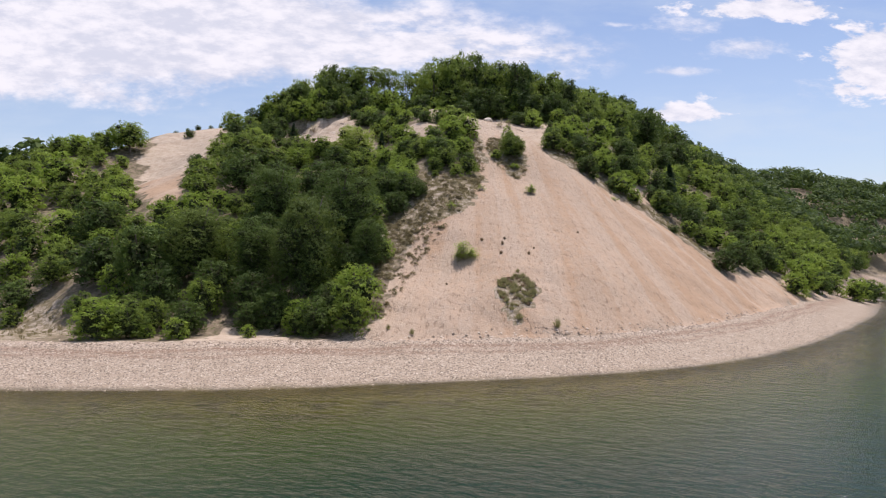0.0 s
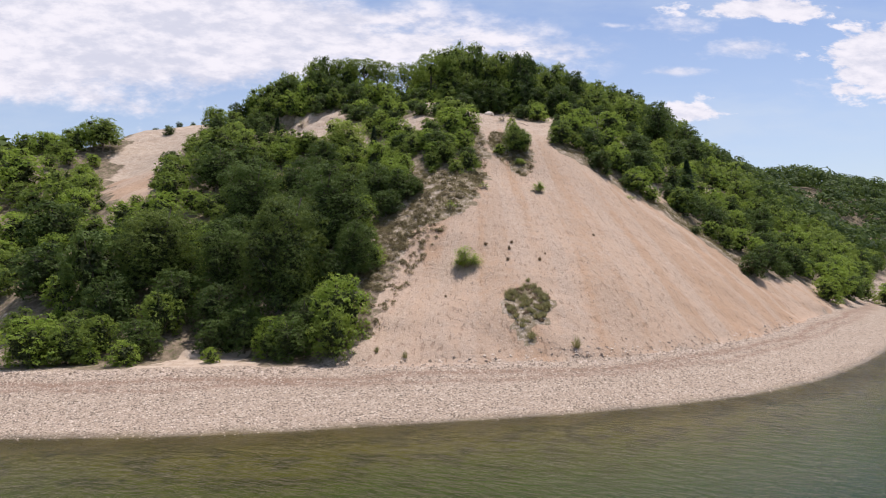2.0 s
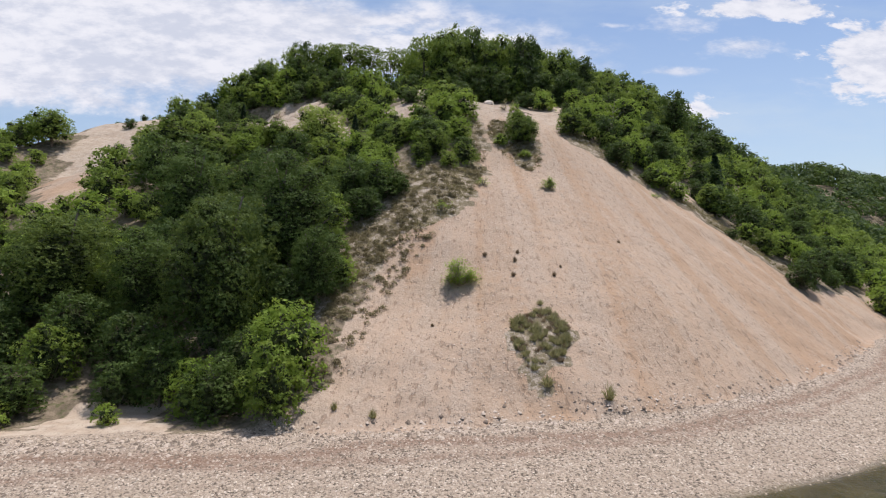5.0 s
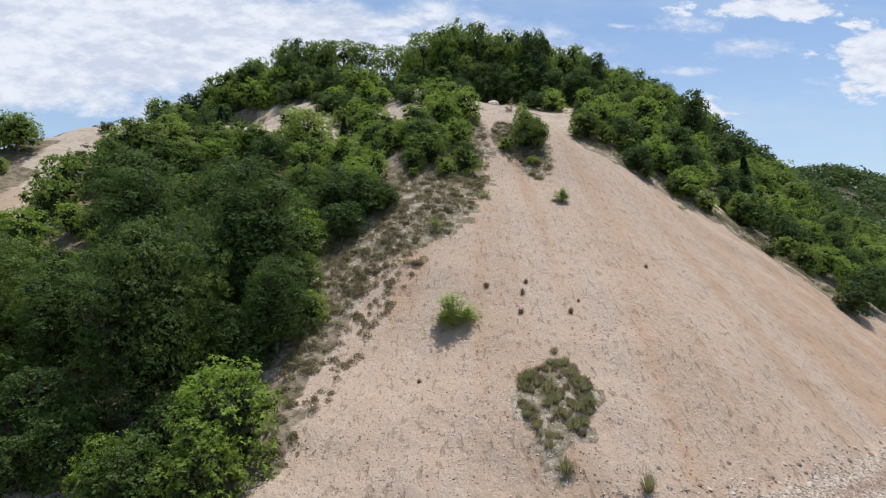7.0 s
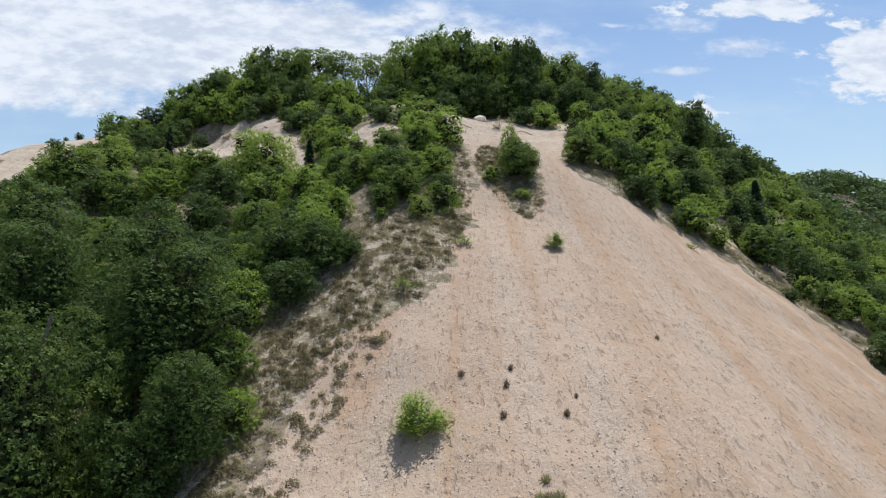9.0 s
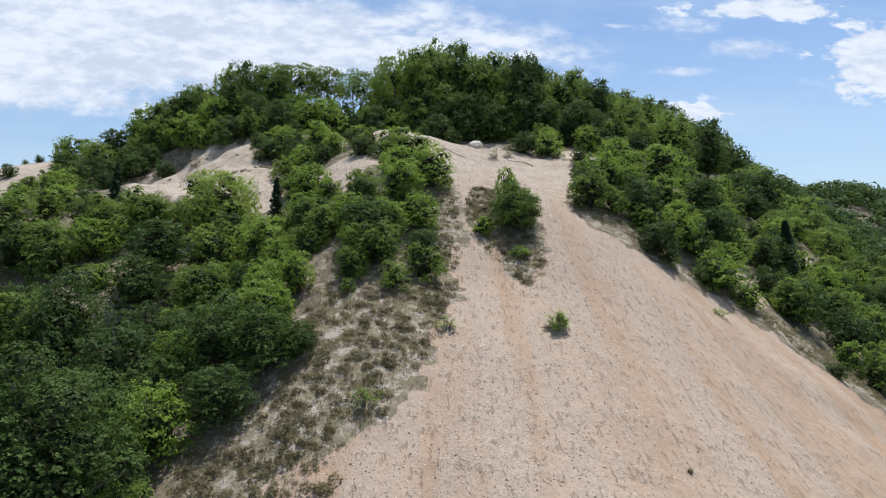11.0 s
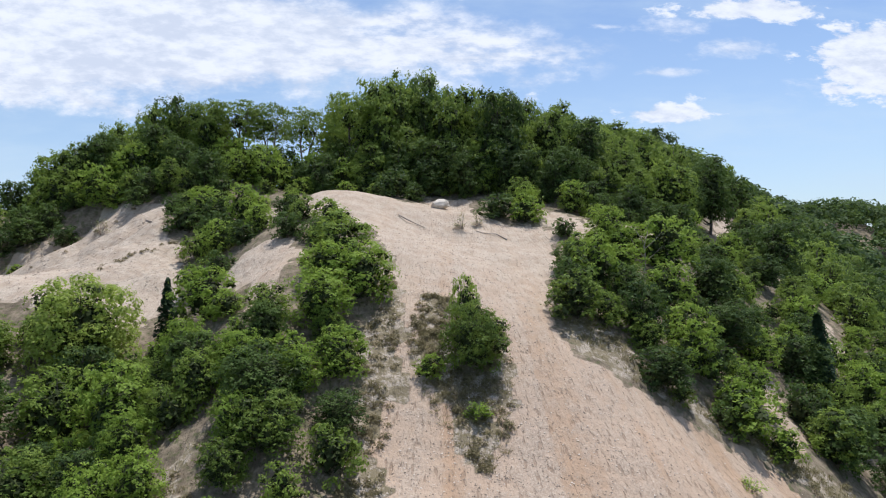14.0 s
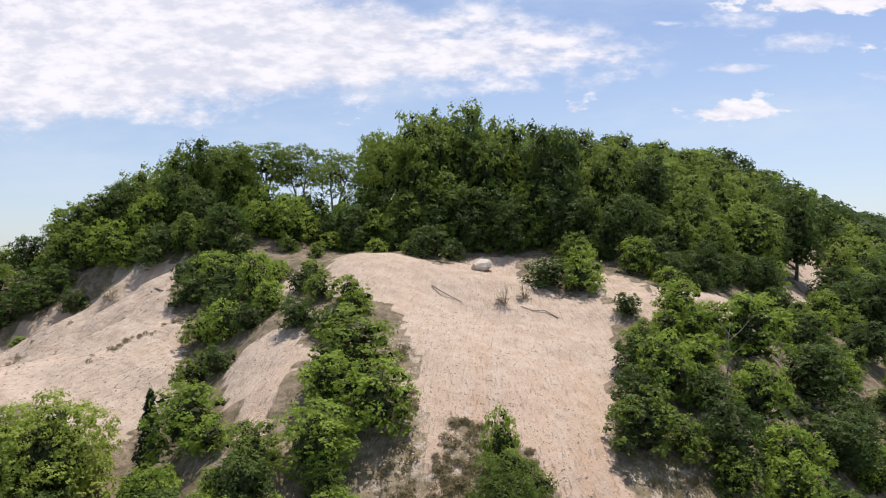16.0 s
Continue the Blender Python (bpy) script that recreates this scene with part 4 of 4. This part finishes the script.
single("bush", 3.4, 112.0, 1.57, 2.0, pick=0, squash=0.86)
single("bush", 17.1, 103.4, 0.81, 1.0, pick=0, squash=0.95)
single("bush", 20.5, 104.5, 0.83, 1.1, pick=1, squash=0.95)
single("small_tree", 24, 101.6, 1.46, 2.6, pick=3, squash=0.86)
single("small_tree", 20.3, 98.6, 0.85, 1.6, pick=1, squash=0.68)
single("small_tree", 16.6, 97.0, 0.95, 1.8, pick=2, squash=0.68)
single("small_tree", 15.2, 90.6, 1.11, 2.0, pick=0, squash=0.76)
single("deep_tree", 19.3, 94.9, 0.66, 1.7, pick=0, squash=0.71)
single("small_tree", 22.5, 96.5, 1.02, 1.8, pick=1, squash=0.95)
single("deep_tree", 27.9, 102.1, 0.91, 2.4, pick=1, squash=0.79)
single("deep_tree", 28.6, 99.2, 0.92, 2.4, pick=0, squash=0.79)
single("small_tree", 22.7, 93, 0.99, 1.8, pick=3, squash=0.95)
single("small_tree", 19, 90.2, 0.69, 1.2, pick=0, squash=0.85)
single("small_tree", 40.2, 123.5, 1.46, 2.6, pick=2, squash=0.95)
single("deep_tree", 38.1, 114.4, 1.03, 2.7, pick=2, squash=0.79)
single("small_tree", 28.9, 97.3, 0.88, 1.6, pick=1, squash=0.95)
single("small_tree", -10.4, 83.1, 1.22, 2.2, pick=3, squash=0.95)
single("small_tree", -7.1, 82.4, 1.19, 2.1, pick=1, squash=0.95)
single("deep_tree", -0.3, 80.5, 0.76, 2.0, pick=0, squash=0.71)
single("small_tree", 2.6, 83, 0.86, 1.6, pick=1, squash=0.85)
single("small_tree", 0.5, 78.6, 0.90, 1.6, pick=3, squash=0.85)
single("deep_tree", 2.9, 80.4, 0.49, 1.3, pick=1, squash=0.71)
single("small_tree", -4.2, 83.4, 0.82, 1.5, pick=2, squash=0.86)
single("bush", -4.2, 80.6, 0.86, 1.1, pick=1, squash=1.11)
single("deep_tree", 19.3, 87.8, 0.66, 1.7, pick=1, squash=0.71)
single("bush", 22.9, 87.9, 1.00, 1.3, pick=0, squash=0.95)
single("bush", 25.4, 87.4, 1.05, 1.4, pick=2, squash=0.86)
single("deep_tree", 32.4, 99, 0.99, 2.6, pick=0, squash=0.79)
single("small_tree", 30.2, 90.9, 1.05, 1.9, pick=0, squash=0.85)
single("cedar", 34.6, 99.4, 1.55, 1.0, pick=1, squash=0.95)
single("small_tree", 38.6, 101.2, 1.15, 2.1, pick=1, squash=0.85)
single("oak", 26.6, 96.4, 0.75, 2.2, pick=2, squash=0.65)
single("oak", -16.2, 86.3, 0.56, 1.7, pick=0, squash=0.81)
single("small_tree", -5.2, 84.9, 0.81, 1.5, pick=1, squash=0.95)
single("small_tree", 3.1, 88.6, 1.09, 2.0, pick=1, squash=0.85)
single("bush", 3, 78.5, 1.05, 1.4, pick=1, squash=0.95)
single("bush", 1.5, 76.6, 0.77, 1.0, pick=1, squash=0.95)
single("bush", -0.9, 75.9, 0.38, 0.5, pick=2, squash=0.95)
single("oak", -13.1, 81.2, 0.73, 2.2, pick=2, squash=0.73)
single("small_tree", -5.4, 76.8, 0.78, 1.4, pick=1, squash=0.95)
single("oak", -9.4, 78.3, 0.66, 2.0, pick=0, squash=0.73)
single("deep_tree", -13.2, 78.4, 0.77, 2.0, pick=1, squash=0.79)
single("small_tree", -4.4, 74, 0.54, 1.0, pick=3, squash=0.95)
single("small_tree", -6.6, 74.4, 0.71, 1.3, pick=0, squash=0.95)
single("deep_tree", -2.5, 71.2, 0.41, 1.1, pick=2, squash=0.79)
single("deep_tree", -8.9, 74.8, 0.59, 1.5, pick=0, squash=0.79)
single("deep_tree", -11.4, 74.7, 0.68, 1.8, pick=2, squash=0.79)
single("deep_tree", -23.6, 76.5, 1.10, 2.9, pick=0, squash=0.88)
single("oak", -17.3, 74.2, 0.70, 2.1, pick=1, squash=0.73)
single("wall_tree", -6.6, 57.9, 0.61, 1.8, pick=1, squash=0.89)
single("small_tree", -5.3, 60, 0.54, 1.0, pick=1, squash=0.95)
single("deep_tree", -6.2, 71.4, 0.86, 2.1, pick=2, squash=0.80)
single("deep_tree", -3.9, 70.5, 0.74, 1.8, pick=0, squash=0.84)
single("small_tree", -4.6, 73.0, 0.95, 1.6, pick=1, squash=0.95)
single("deep_tree", -5.0, 67.9, 0.62, 1.5, pick=1, squash=0.80)
single("deep_tree", -8.2, 69.4, 0.71, 1.8, pick=0, squash=0.79)
single("deep_tree", -18.3, 70.5, 0.85, 2.2, pick=1, squash=0.88)
single("oak", -21.1, 82.7, 0.63, 1.9, pick=0, squash=0.73)
single("small_tree", -18.3, 85.2, 0.98, 1.8, pick=0, squash=0.95)
single("small_tree", -10.5, 85.6, 1.12, 2.0, pick=2, squash=0.95)
single("small_tree", -26.1, 69.3, 1.13, 2.0, pick=3, squash=0.95)
single("small_tree", -10.4, 52.3, 0.73, 1.3, pick=3, squash=0.95)
single("small_tree", -15.4, 52.1, 0.73, 1.3, pick=2, squash=0.95)
single("small_tree", -25.5, 48.7, 1.21, 2.2, pick=1, squash=0.77)
single("deep_tree", -37.8, 58.3, 0.69, 1.8, pick=0, squash=0.79)
single("small_tree", -49.9, 85.6, 1.81, 3.3, pick=1, squash=0.85)
single("small_tree", -50.4, 78.6, 1.69, 3.0, pick=3, squash=0.85)
single("oak", -50.1, 105, 1.02, 3.1, pick=1, squash=0.73)
single("oak", -53.2, 99.3, 0.88, 2.6, pick=0, squash=0.73)
single("deep_tree", -54.9, 91.9, 1.09, 2.8, pick=2, squash=0.79)
single("oak", -25.9, 85.1, 0.93, 2.8, pick=1, squash=0.66)
single("deep_tree", -35, 67.3, 1.16, 3.0, pick=1, squash=0.79)
single("deep_tree", -31, 58.7, 0.97, 2.5, pick=2, squash=0.79)
single("oak", -35.9, 60.2, 0.60, 1.8, pick=3, squash=0.73)
single("small_tree", -42.2, 65.1, 0.93, 1.7, pick=1, squash=0.85)
single("small_tree", -29, 68.3, 1.18, 2.1, pick=3, squash=0.85)
single("small_tree", -24.7, 52.8, 0.81, 1.5, pick=3, squash=0.85)
single("deep_tree", -19.8, 50.7, 0.67, 1.7, pick=1, squash=0.79)
single("bush", -22.1, 49.1, 0.52, 0.7, pick=2, squash=1.10)
single("bush", -14.6, 49.4, 0.49, 0.6, pick=2, squash=1.10)
single("deep_tree", -9.7, 50.1, 0.70, 1.8, pick=2, squash=0.79)
single("oak", -45.6, 71.2, 0.82, 2.5, pick=1, squash=0.73)
single("small_tree", -40.9, 70.6, 1.35, 2.4, pick=3, squash=0.85)
single("bush", -36.5, 55.5, 0.88, 1.1, pick=1, squash=1.10)
wood(460, -62, -24, 48, 112, (("mid_tree", 2.6, 1),), 1, 0.55, 0.8, 1.0, near=0.6)
wood(260, -26, 4, 48, 74, (("deep_tree", 2.6, 2), ("small_tree", 1.8, 5)), 11, 0.7, 1.0)
wood(420, 14, 50, 60, 122, (("oak", 3.0, 2), ("deep_tree", 2.6, 1), ("small_tree", 1.8, 7)), 2, 0.65, 0.95)
wood(420, 38, 110, 70, 150, (("mid_tree", 2.6, 1),), 12, 0.65, 1.0, near=0.6)
wood(260, 14, 46, 117, 140, (("oak", 3.0, 5), ("deep_tree", 2.6, 1)), 3, 1.0, 1.2)
wood(300, -12, 2, 60, 86, (("small_tree", 1.8, 1),), 13, 0.55, 0.75, 0.6, near=0.5)
wood(500, -40, 8, 48, 114, (("bush", 1.3, 3),), 4, 0.6, 1.0, 0.45, near=0.62)
wood(600, 13, 60, 60, 118, (("bush", 1.3, 3),), 5, 0.6, 1.0, 0.45, near=0.62)
wood(200, 8, 44, 138, 162, (("oak", 3.0, 1),), 6, 1.35, 1.65, near=0.72)
wood(300, 34, 66, 132, 190, (("far_tree", 3.4, 1),), 16, 1.0, 1.2, near=0.66)
wood(1100, 56, 130, 110, 215, (("far_tree", 3.4, 1),), 7, 0.7, 0.95, near=0.6)


def far_wood():
    """The wooded hills far off, one mass of leaves that nobody could count."""
    rng = np.random.RandomState(9)
    x, y = rng.uniform(-160, 320, 5200), rng.uniform(60, 360, 5200)
    keep = (y > soft_interp(x, TOE) + 4) & ((y > 213) | (x > 100) | (x < -64)) & ((x > 20) | (y < 120))
    x, y = x[keep], y[keep]
    r = rng.uniform(3.2, 5.0, len(x)) * np.where(x < 0, 0.6, 1.0)
    blobs = np.repeat(np.arange(len(x)), 85)
    way = rng.normal(0, 1, (len(blobs), 3))
    way[:, 2] = np.abs(way[:, 2])
    way /= np.linalg.norm(way, axis=1, keepdims=True)
    base = np.stack([x, y, height(x, y) + np.where(x < 0, 0.8, 4.0)], -1)
    at = base[blobs] + way * r[blobs][:, None] * rng.uniform(0.75, 1.05, (len(blobs), 1)) * (1, 1, 1.0)
    me = mesh_of("far_wood", *leaves(rng, at, way, 0.95), (DEEP_LEAF,))
    return tagged(new("far_wood", me), "wooded green hills behind the beach far off", "woods", kind="stuff")


far_wood()


# ---- grass, stones and small things ----
def boulder_mesh(seed, rx, ry, rz):
    rng = np.random.RandomState(seed)
    bm = bmesh.new()
    bmesh.ops.create_icosphere(bm, subdivisions=3, radius=1)
    cuts = [(Vector(rng.normal(0, 1, 3)).normalized(), rng.uniform(0.62, 0.9)) for _ in range(9)]
    for v in bm.verts:
        for way, far in cuts:
            over = v.co.dot(way) - far
            if over > 0:
                v.co -= way * over * 0.9
        v.co *= 1 + 0.07 * noise.noise(v.co * 2.3 + Vector((seed, 0, 0)))
        v.co = Vector((v.co.x * rx, v.co.y * ry, v.co.z * rz))
    me = bpy.data.meshes.new("boulder")
    bm.to_mesh(me)
    bm.free()
    me.materials.append(STONE)
    return me


boulder = tagged(new("boulder", boulder_mesh(3, 1.0, 0.75, 0.55)), "large pale flat-topped boulder at the crest of the slide", "boulder")
boulder.matrix_basis = pose(7.5, 111.4, float(height(7.5, 111.4)) + 0.30, 4, -6, 20)

TUFTS = ((5.9, 62.9, 0.40, 0.34), (5.6, 61.8, 0.46, 0.42), (5.3, 60.1, 0.46, 0.40), (3.7, 62.5, 0.56, 0.36), (7.9, 60.4, 0.46, 0.42), (8.5, 61.5, 0.25, 0.2), (13.8, 67.2, 0.36, 0.28), (8.8, 50.6, 0.95, 0.95), (5.9, 51, 1.0, 0.75), (-2.3, 48.8, 0.6, 0.5), (-4.1, 49.1, 0.45, 0.45), (6.5, 57.2, 0.62, 0.38), (0.3, 55.8, 0.3, 0.22), (6.2, 56.4, 0.7, 0.45), (6.9, 56.5, 0.75, 0.5))
for k, (x, y, size, tall) in enumerate(TUFTS):
    tuft = thing("grass_tuft", (("blade_clump", tuft_mesh(100 + k, 150, tall, size, DEAD_GRASS if k in (0, 1, 2, 3, 4, 5, 6, 12) else SAGE)),), "small dry grass tuft on the open sand", "grass tuft", "grass tufts on the sand")
    tuft.matrix_basis = pose(x, y, float(height(x, y)), rz=k * 40)


def grass_field(name, ring, count, seed, tall, mat, label, spread=1.0, wide=0.5, blades=22, thin=-0.15):
    """Many small tufts inside a stretch of the plan, as one mass."""
    rng = np.random.RandomState(seed)
    xs, ys = zip(*ring)
    x, y = rng.uniform(min(xs) - 1, max(xs) + 1, count * 4), rng.uniform(min(ys) - 1, max(ys) + 1, count * 4)
    thick = waves(x, y, 3.5, seed + 5) + rng.uniform(-0.5, 0.5, len(x))
    keep = inside(x, y, ring) & (thick > thin)
    x, y = x[keep][:count], y[keep][:count]
    z = height(x, y)
    if blades:
        base = [tuft_mesh(seed + j, blades, tall, wide, mat) for j in range(5)]
    else:
        base = [clump_mesh(seed + j, wide, tall, 70, 0.052, mat) for j in range(5)]
    arrays = []
    for me in base:
        v = np.empty(len(me.vertices) * 3, np.float32)
        me.vertices.foreach_get("co", v)
        f = np.empty(len(me.loops), np.int32)
        me.loops.foreach_get("vertex_index", f)
        arrays.append((v.reshape(-1, 3), f.reshape(-1, len(f) // len(me.polygons))))
    pieces = []
    for k in range(len(x)):
        v, f = arrays[k % 5]
        s = rng.uniform(0.45, 1.4)
        pieces.append((v * s + (x[k], y[k], z[k]), f))
    for me in base:
        bpy.data.meshes.remove(me)
    return tagged(new(name, mesh_of(name, *joined(pieces), (mat,))), label, "grass", kind="stuff")


grass_field("dry_grass", DRY_SPUR, 1900, 7, 0.20, BLADE, "dry olive grass on the spur beside the slide", wide=0.6)
grass_field("heath", DRY_SPUR, 950, 57, 0.24, HEATH, "low brown heath clumps on the spur", wide=0.45, blades=0)
grass_field("heath", SLIDE_EDGE, 260, 77, 0.24, HEATH, "brown heath clumps scattered along the edge of the slide", wide=0.45, blades=0)
grass_field("heath", ISLAND, 260, 8, 0.24, HEATH, "low heath clumps on the island within the sand slide", wide=0.45, blades=0)
grass_field("dry_grass", ISLAND, 420, 58, 0.22, BLADE, "dry grass on the island within the sand slide", wide=0.6)
for k, gully in enumerate((GULLY_A, GULLY_B, GULLY_C)):
    grass_field("heath", gully, 60, 31 + k, 0.22, HEATH, "low brown heath along a gully of the gravel bowl", wide=0.42, blades=0)
grass_field("heath", FRINGE, 260, 17, 0.22, HEATH, "brown heath clumps fringing the chute", wide=0.5, blades=0)
grass_field("dry_grass", RIGHT_DRY, 1000, 18, 0.30, BLADE, "dry olive grass along the edge of the sand", wide=0.6)
grass_field("heath", RIGHT_DRY, 260, 68, 0.3, HEATH, "low heath along the edge of the sand", wide=0.7, blades=0)
grass_field("dry_grass", LOW_LEFT, 300, 19, 0.35, BLADE, "dry grass on the low bank above the beach")
grass_field("beach_grass", PATCH, 85, 9, 0.40, SAGE, "grey-green tussocks of beach grass low on the sand slope", wide=0.72, blades=150, thin=-0.32)
grass_field("beach_grass", PATCH, 90, 29, 0.24, DEAD_GRASS, "brown dead tussocks low on the sand slope", wide=0.5, blades=100, thin=-0.32)


def stones(name, count, seed, place, lo, hi, label, mat=PEBBLE):
    """Small stones half sunk in the ground, as one mass."""
    rng = np.random.RandomState(seed)
    x, y = place(rng, count)
    z = height(x, y)
    k = len(x)
    ball = np.array([(1, 0, 0), (0.3, 0.95, 0), (-0.85, 0.6, 0), (-0.8, -0.6, 0), (0.3, -0.95, 0), (0.1, 0.05, 0.75)], float)
    fan = np.array([(0, 1, 5), (1, 2, 5), (2, 3, 5), (3, 4, 5), (4, 0, 5)])
    turn, size = rng.uniform(0, 6.28, k), rng.uniform(0, 1, k) ** 2.5 * (hi - lo) + lo
    c, s = np.cos(turn)[:, None], np.sin(turn)[:, None]
    b = ball[None] * rng.uniform(0.7, 1.3, (k, 6, 1))
    v = np.stack([b[..., 0] * c - b[..., 1] * s * 0.75, b[..., 0] * s + b[..., 1] * c * 0.75, b[..., 2] * rng.uniform(0.6, 1.1, (k, 1)) - 0.15], -1) * size[:, None, None]
    v += np.stack([x, y, z], -1)[:, None]
    f = fan[None] + 6 * np.arange(k)[:, None, None]
    return tagged(new(name, mesh_of(name, v.reshape(-1, 3), f.reshape(-1, 3), (mat,))), label, "stones", kind="stuff")


def on_beach(rng, count):
    x = rng.uniform(-34, 45, count)
    s = rng.beta(1.3, 1.0, count) * 1.05 - 0.03
    return x, soft_interp(x, SHORE) + s * (soft_interp(x, TOE) - soft_interp(x, SHORE))


def on_slide(rng, count):
    a, r = rng.normal(-0.02, 0.26, count * 2), 4 + 58 * rng.uniform(0, 1, count * 2) ** 0.65
    x, y = 8.5 + r * np.sin(a), 112 - r * np.cos(a)
    keep = inside(x, y, CHUTE) & (y > soft_interp(x, TOE))
    return x[keep][:count], y[keep][:count]


def on_bowl(rng, count):
    x, y = rng.uniform(-30, -2, count * 3), rng.uniform(88, 115, count * 3)
    keep = inside(x, y, BOWL) | inside(x, y, STRIP)
    return x[keep][:count], y[keep][:count]


def at_toe(rng, count):
    x = rng.uniform(-34, 34, count)
    return x, soft_interp(x, TOE) + rng.normal(0.1, 0.55, count)


stones("cobbles", 26000, 41, on_beach, 0.025, 0.10, "rounded pale cobbles strewn over the beach")
stones("pebbles", 22000, 42, on_slide, 0.02, 0.075, "pale pebbles lying on the sand slide", SAND_STONE)
stones("pebbles", 6000, 43, on_bowl, 0.02, 0.085, "pale pebbles on the upper sand bowl", SAND_STONE)
stones("fallen_stones", 2600, 44, at_toe, 0.04, 0.17, "pale stones fallen to the foot of the bluff", SAND_STONE)


def branch(points, girth, name, label, mat=DEAD_WOOD, category="branch"):
    lifted = [(x, y, float(height(x, y)) + dz) for x, y, dz in points]
    me = mesh_of(name, *tube(lifted, girth * np.linspace(1, 0.35, len(lifted)), 6), (mat,), smooth=True)
    return tagged(new(name, me), label, category)


branch(((12.6, 103.2, 0.05), (11.8, 103.7, 0.12), (11.0, 103.5, 0.06), (10.2, 103.9, 0.03)), 0.05, "fallen_branch", "bare grey fallen branch on the sand")
branch(((4.2, 105.2, 0.1), (4.9, 104.7, 0.25), (5.5, 104.6, 0.12), (6.3, 104.2, 0.03)), 0.06, "fallen_branch", "bare grey fallen branch on the crest")
branch(((-16.8, 107.2, 0.04), (-16.0, 107.0, 0.10), (-15.2, 107.5, 0.03)), 0.06, "fallen_branch", "bare grey fallen branch on the sand bowl")


def thin_shrub(x, y, tall, wide, seed, label, leaf=SAGE, count=16, leafy=18):
    """A twiggy, half bare shrub: fine stems with scattered small leaves."""
    rng = np.random.RandomState(seed)
    stems, spots = [], []
    for k in range(count):
        a, lift = rng.uniform(0, 6.28), rng.uniform(0.15, 1.0)
        r = 0.5 * wide * math.sqrt(1.05 - lift * lift) * rng.uniform(0.7, 1.1)
        top = np.array([r * math.cos(a), r * math.sin(a), tall * lift * rng.uniform(0.85, 1.05)])
        stems.append(tube([(0.15 * top[0], 0.15 * top[1], -0.1), 0.55 * top * (1, 1, 1.15), top], (0.022, 0.014, 0.005), 4))
        spots.append(top * rng.uniform(0.55, 1.02, (leafy, 1)) + rng.normal(0, 0.07 * wide, (leafy, 3)) * (1, 1, 0.7))
    spots = np.concatenate(spots)
    ob = thing("shrub", (("stem", mesh_of("stem", *joined(stems), (DEAD_WOOD,), smooth=True)), ("foliage", mesh_of("foliage", *leaves(rng, spots, spots * 0 + (0, 0, 1), 0.085), (leaf,)))), label, "shrub", "thin shrubs")
    ob.matrix_basis = pose(x, y, float(height(x, y)))


thin_shrub(9.2, 104.2, 1.5, 1.5, 1, "thin grey-green twiggy shrub near the top of the slide")
thin_shrub(10.5, 105.2, 1.0, 1.2, 2, "thin grey-green twiggy shrub near the top of the slide")
thin_shrub(-21.6, 109.4, 1.5, 1.7, 3, "dry grey-green shrub on the pale sand bowl")
thin_shrub(0.9, 68.2, 0.9, 1.5, 4, "low yellow-green shrub on the dry spur", FRESH_LEAF)
thin_shrub(4.3, 73.6, 0.8, 1.3, 5, "low yellow-green shrub on the dry spur", FRESH_LEAF)
thin_shrub(2.0, 59.7, 1.6, 2.3, 7, "lone light green open shrub on the sand slope", FRESH_LEAF, 60, 60)
thin_shrub(10, 75.2, 1.0, 1.4, 8, "small light green open shrub on the sand slope", FRESH_LEAF, 34, 40)
thin_shrub(8.9, 82.3, 0.7, 1.3, 9, "low yellow-green shrub on the island in the slide", FRESH_LEAF, 24, 40)
thin_shrub(21.8, 83.6, 0.5, 1.6, 6, "low green shrub at the edge of the sand", FRESH_LEAF)


def snag(x, y, tall, seed):
    """A dead, bare small tree."""
    rng = np.random.RandomState(seed)
    ob = tagged(new("dead_tree"), "bare grey dead tree among the green bushes", "tree")
    stem = [(0, 0, -0.4), (0.1, 0, tall * 0.4), (-0.05, 0.1, tall * 0.75), (0.1, 0.1, tall)]
    part("trunk", mesh_of("trunk", *tube(stem, (0.05, 0.04, 0.026, 0.01)), (DEAD_WOOD,), smooth=True), ob)
    for k in range(6):
        z = tall * (0.4 + 0.09 * k)
        a = k * 2.2 + rng.uniform(-0.3, 0.3)
        tip = np.array([math.cos(a), math.sin(a), 1.1]) * tall * 0.33 + (0, 0, z)
        part("limb", mesh_of("limb", *tube([(0, 0, z), (np.array([0, 0, z]) + tip) / 2 + (0, 0, -0.08), tip], (0.022, 0.015, 0.006), 5), (DEAD_WOOD,), smooth=True), ob)
    ob.matrix_basis = pose(x, y, float(height(x, y)), 0, 6, 0)


snag(21.4, 98.1, 3.6, 1)
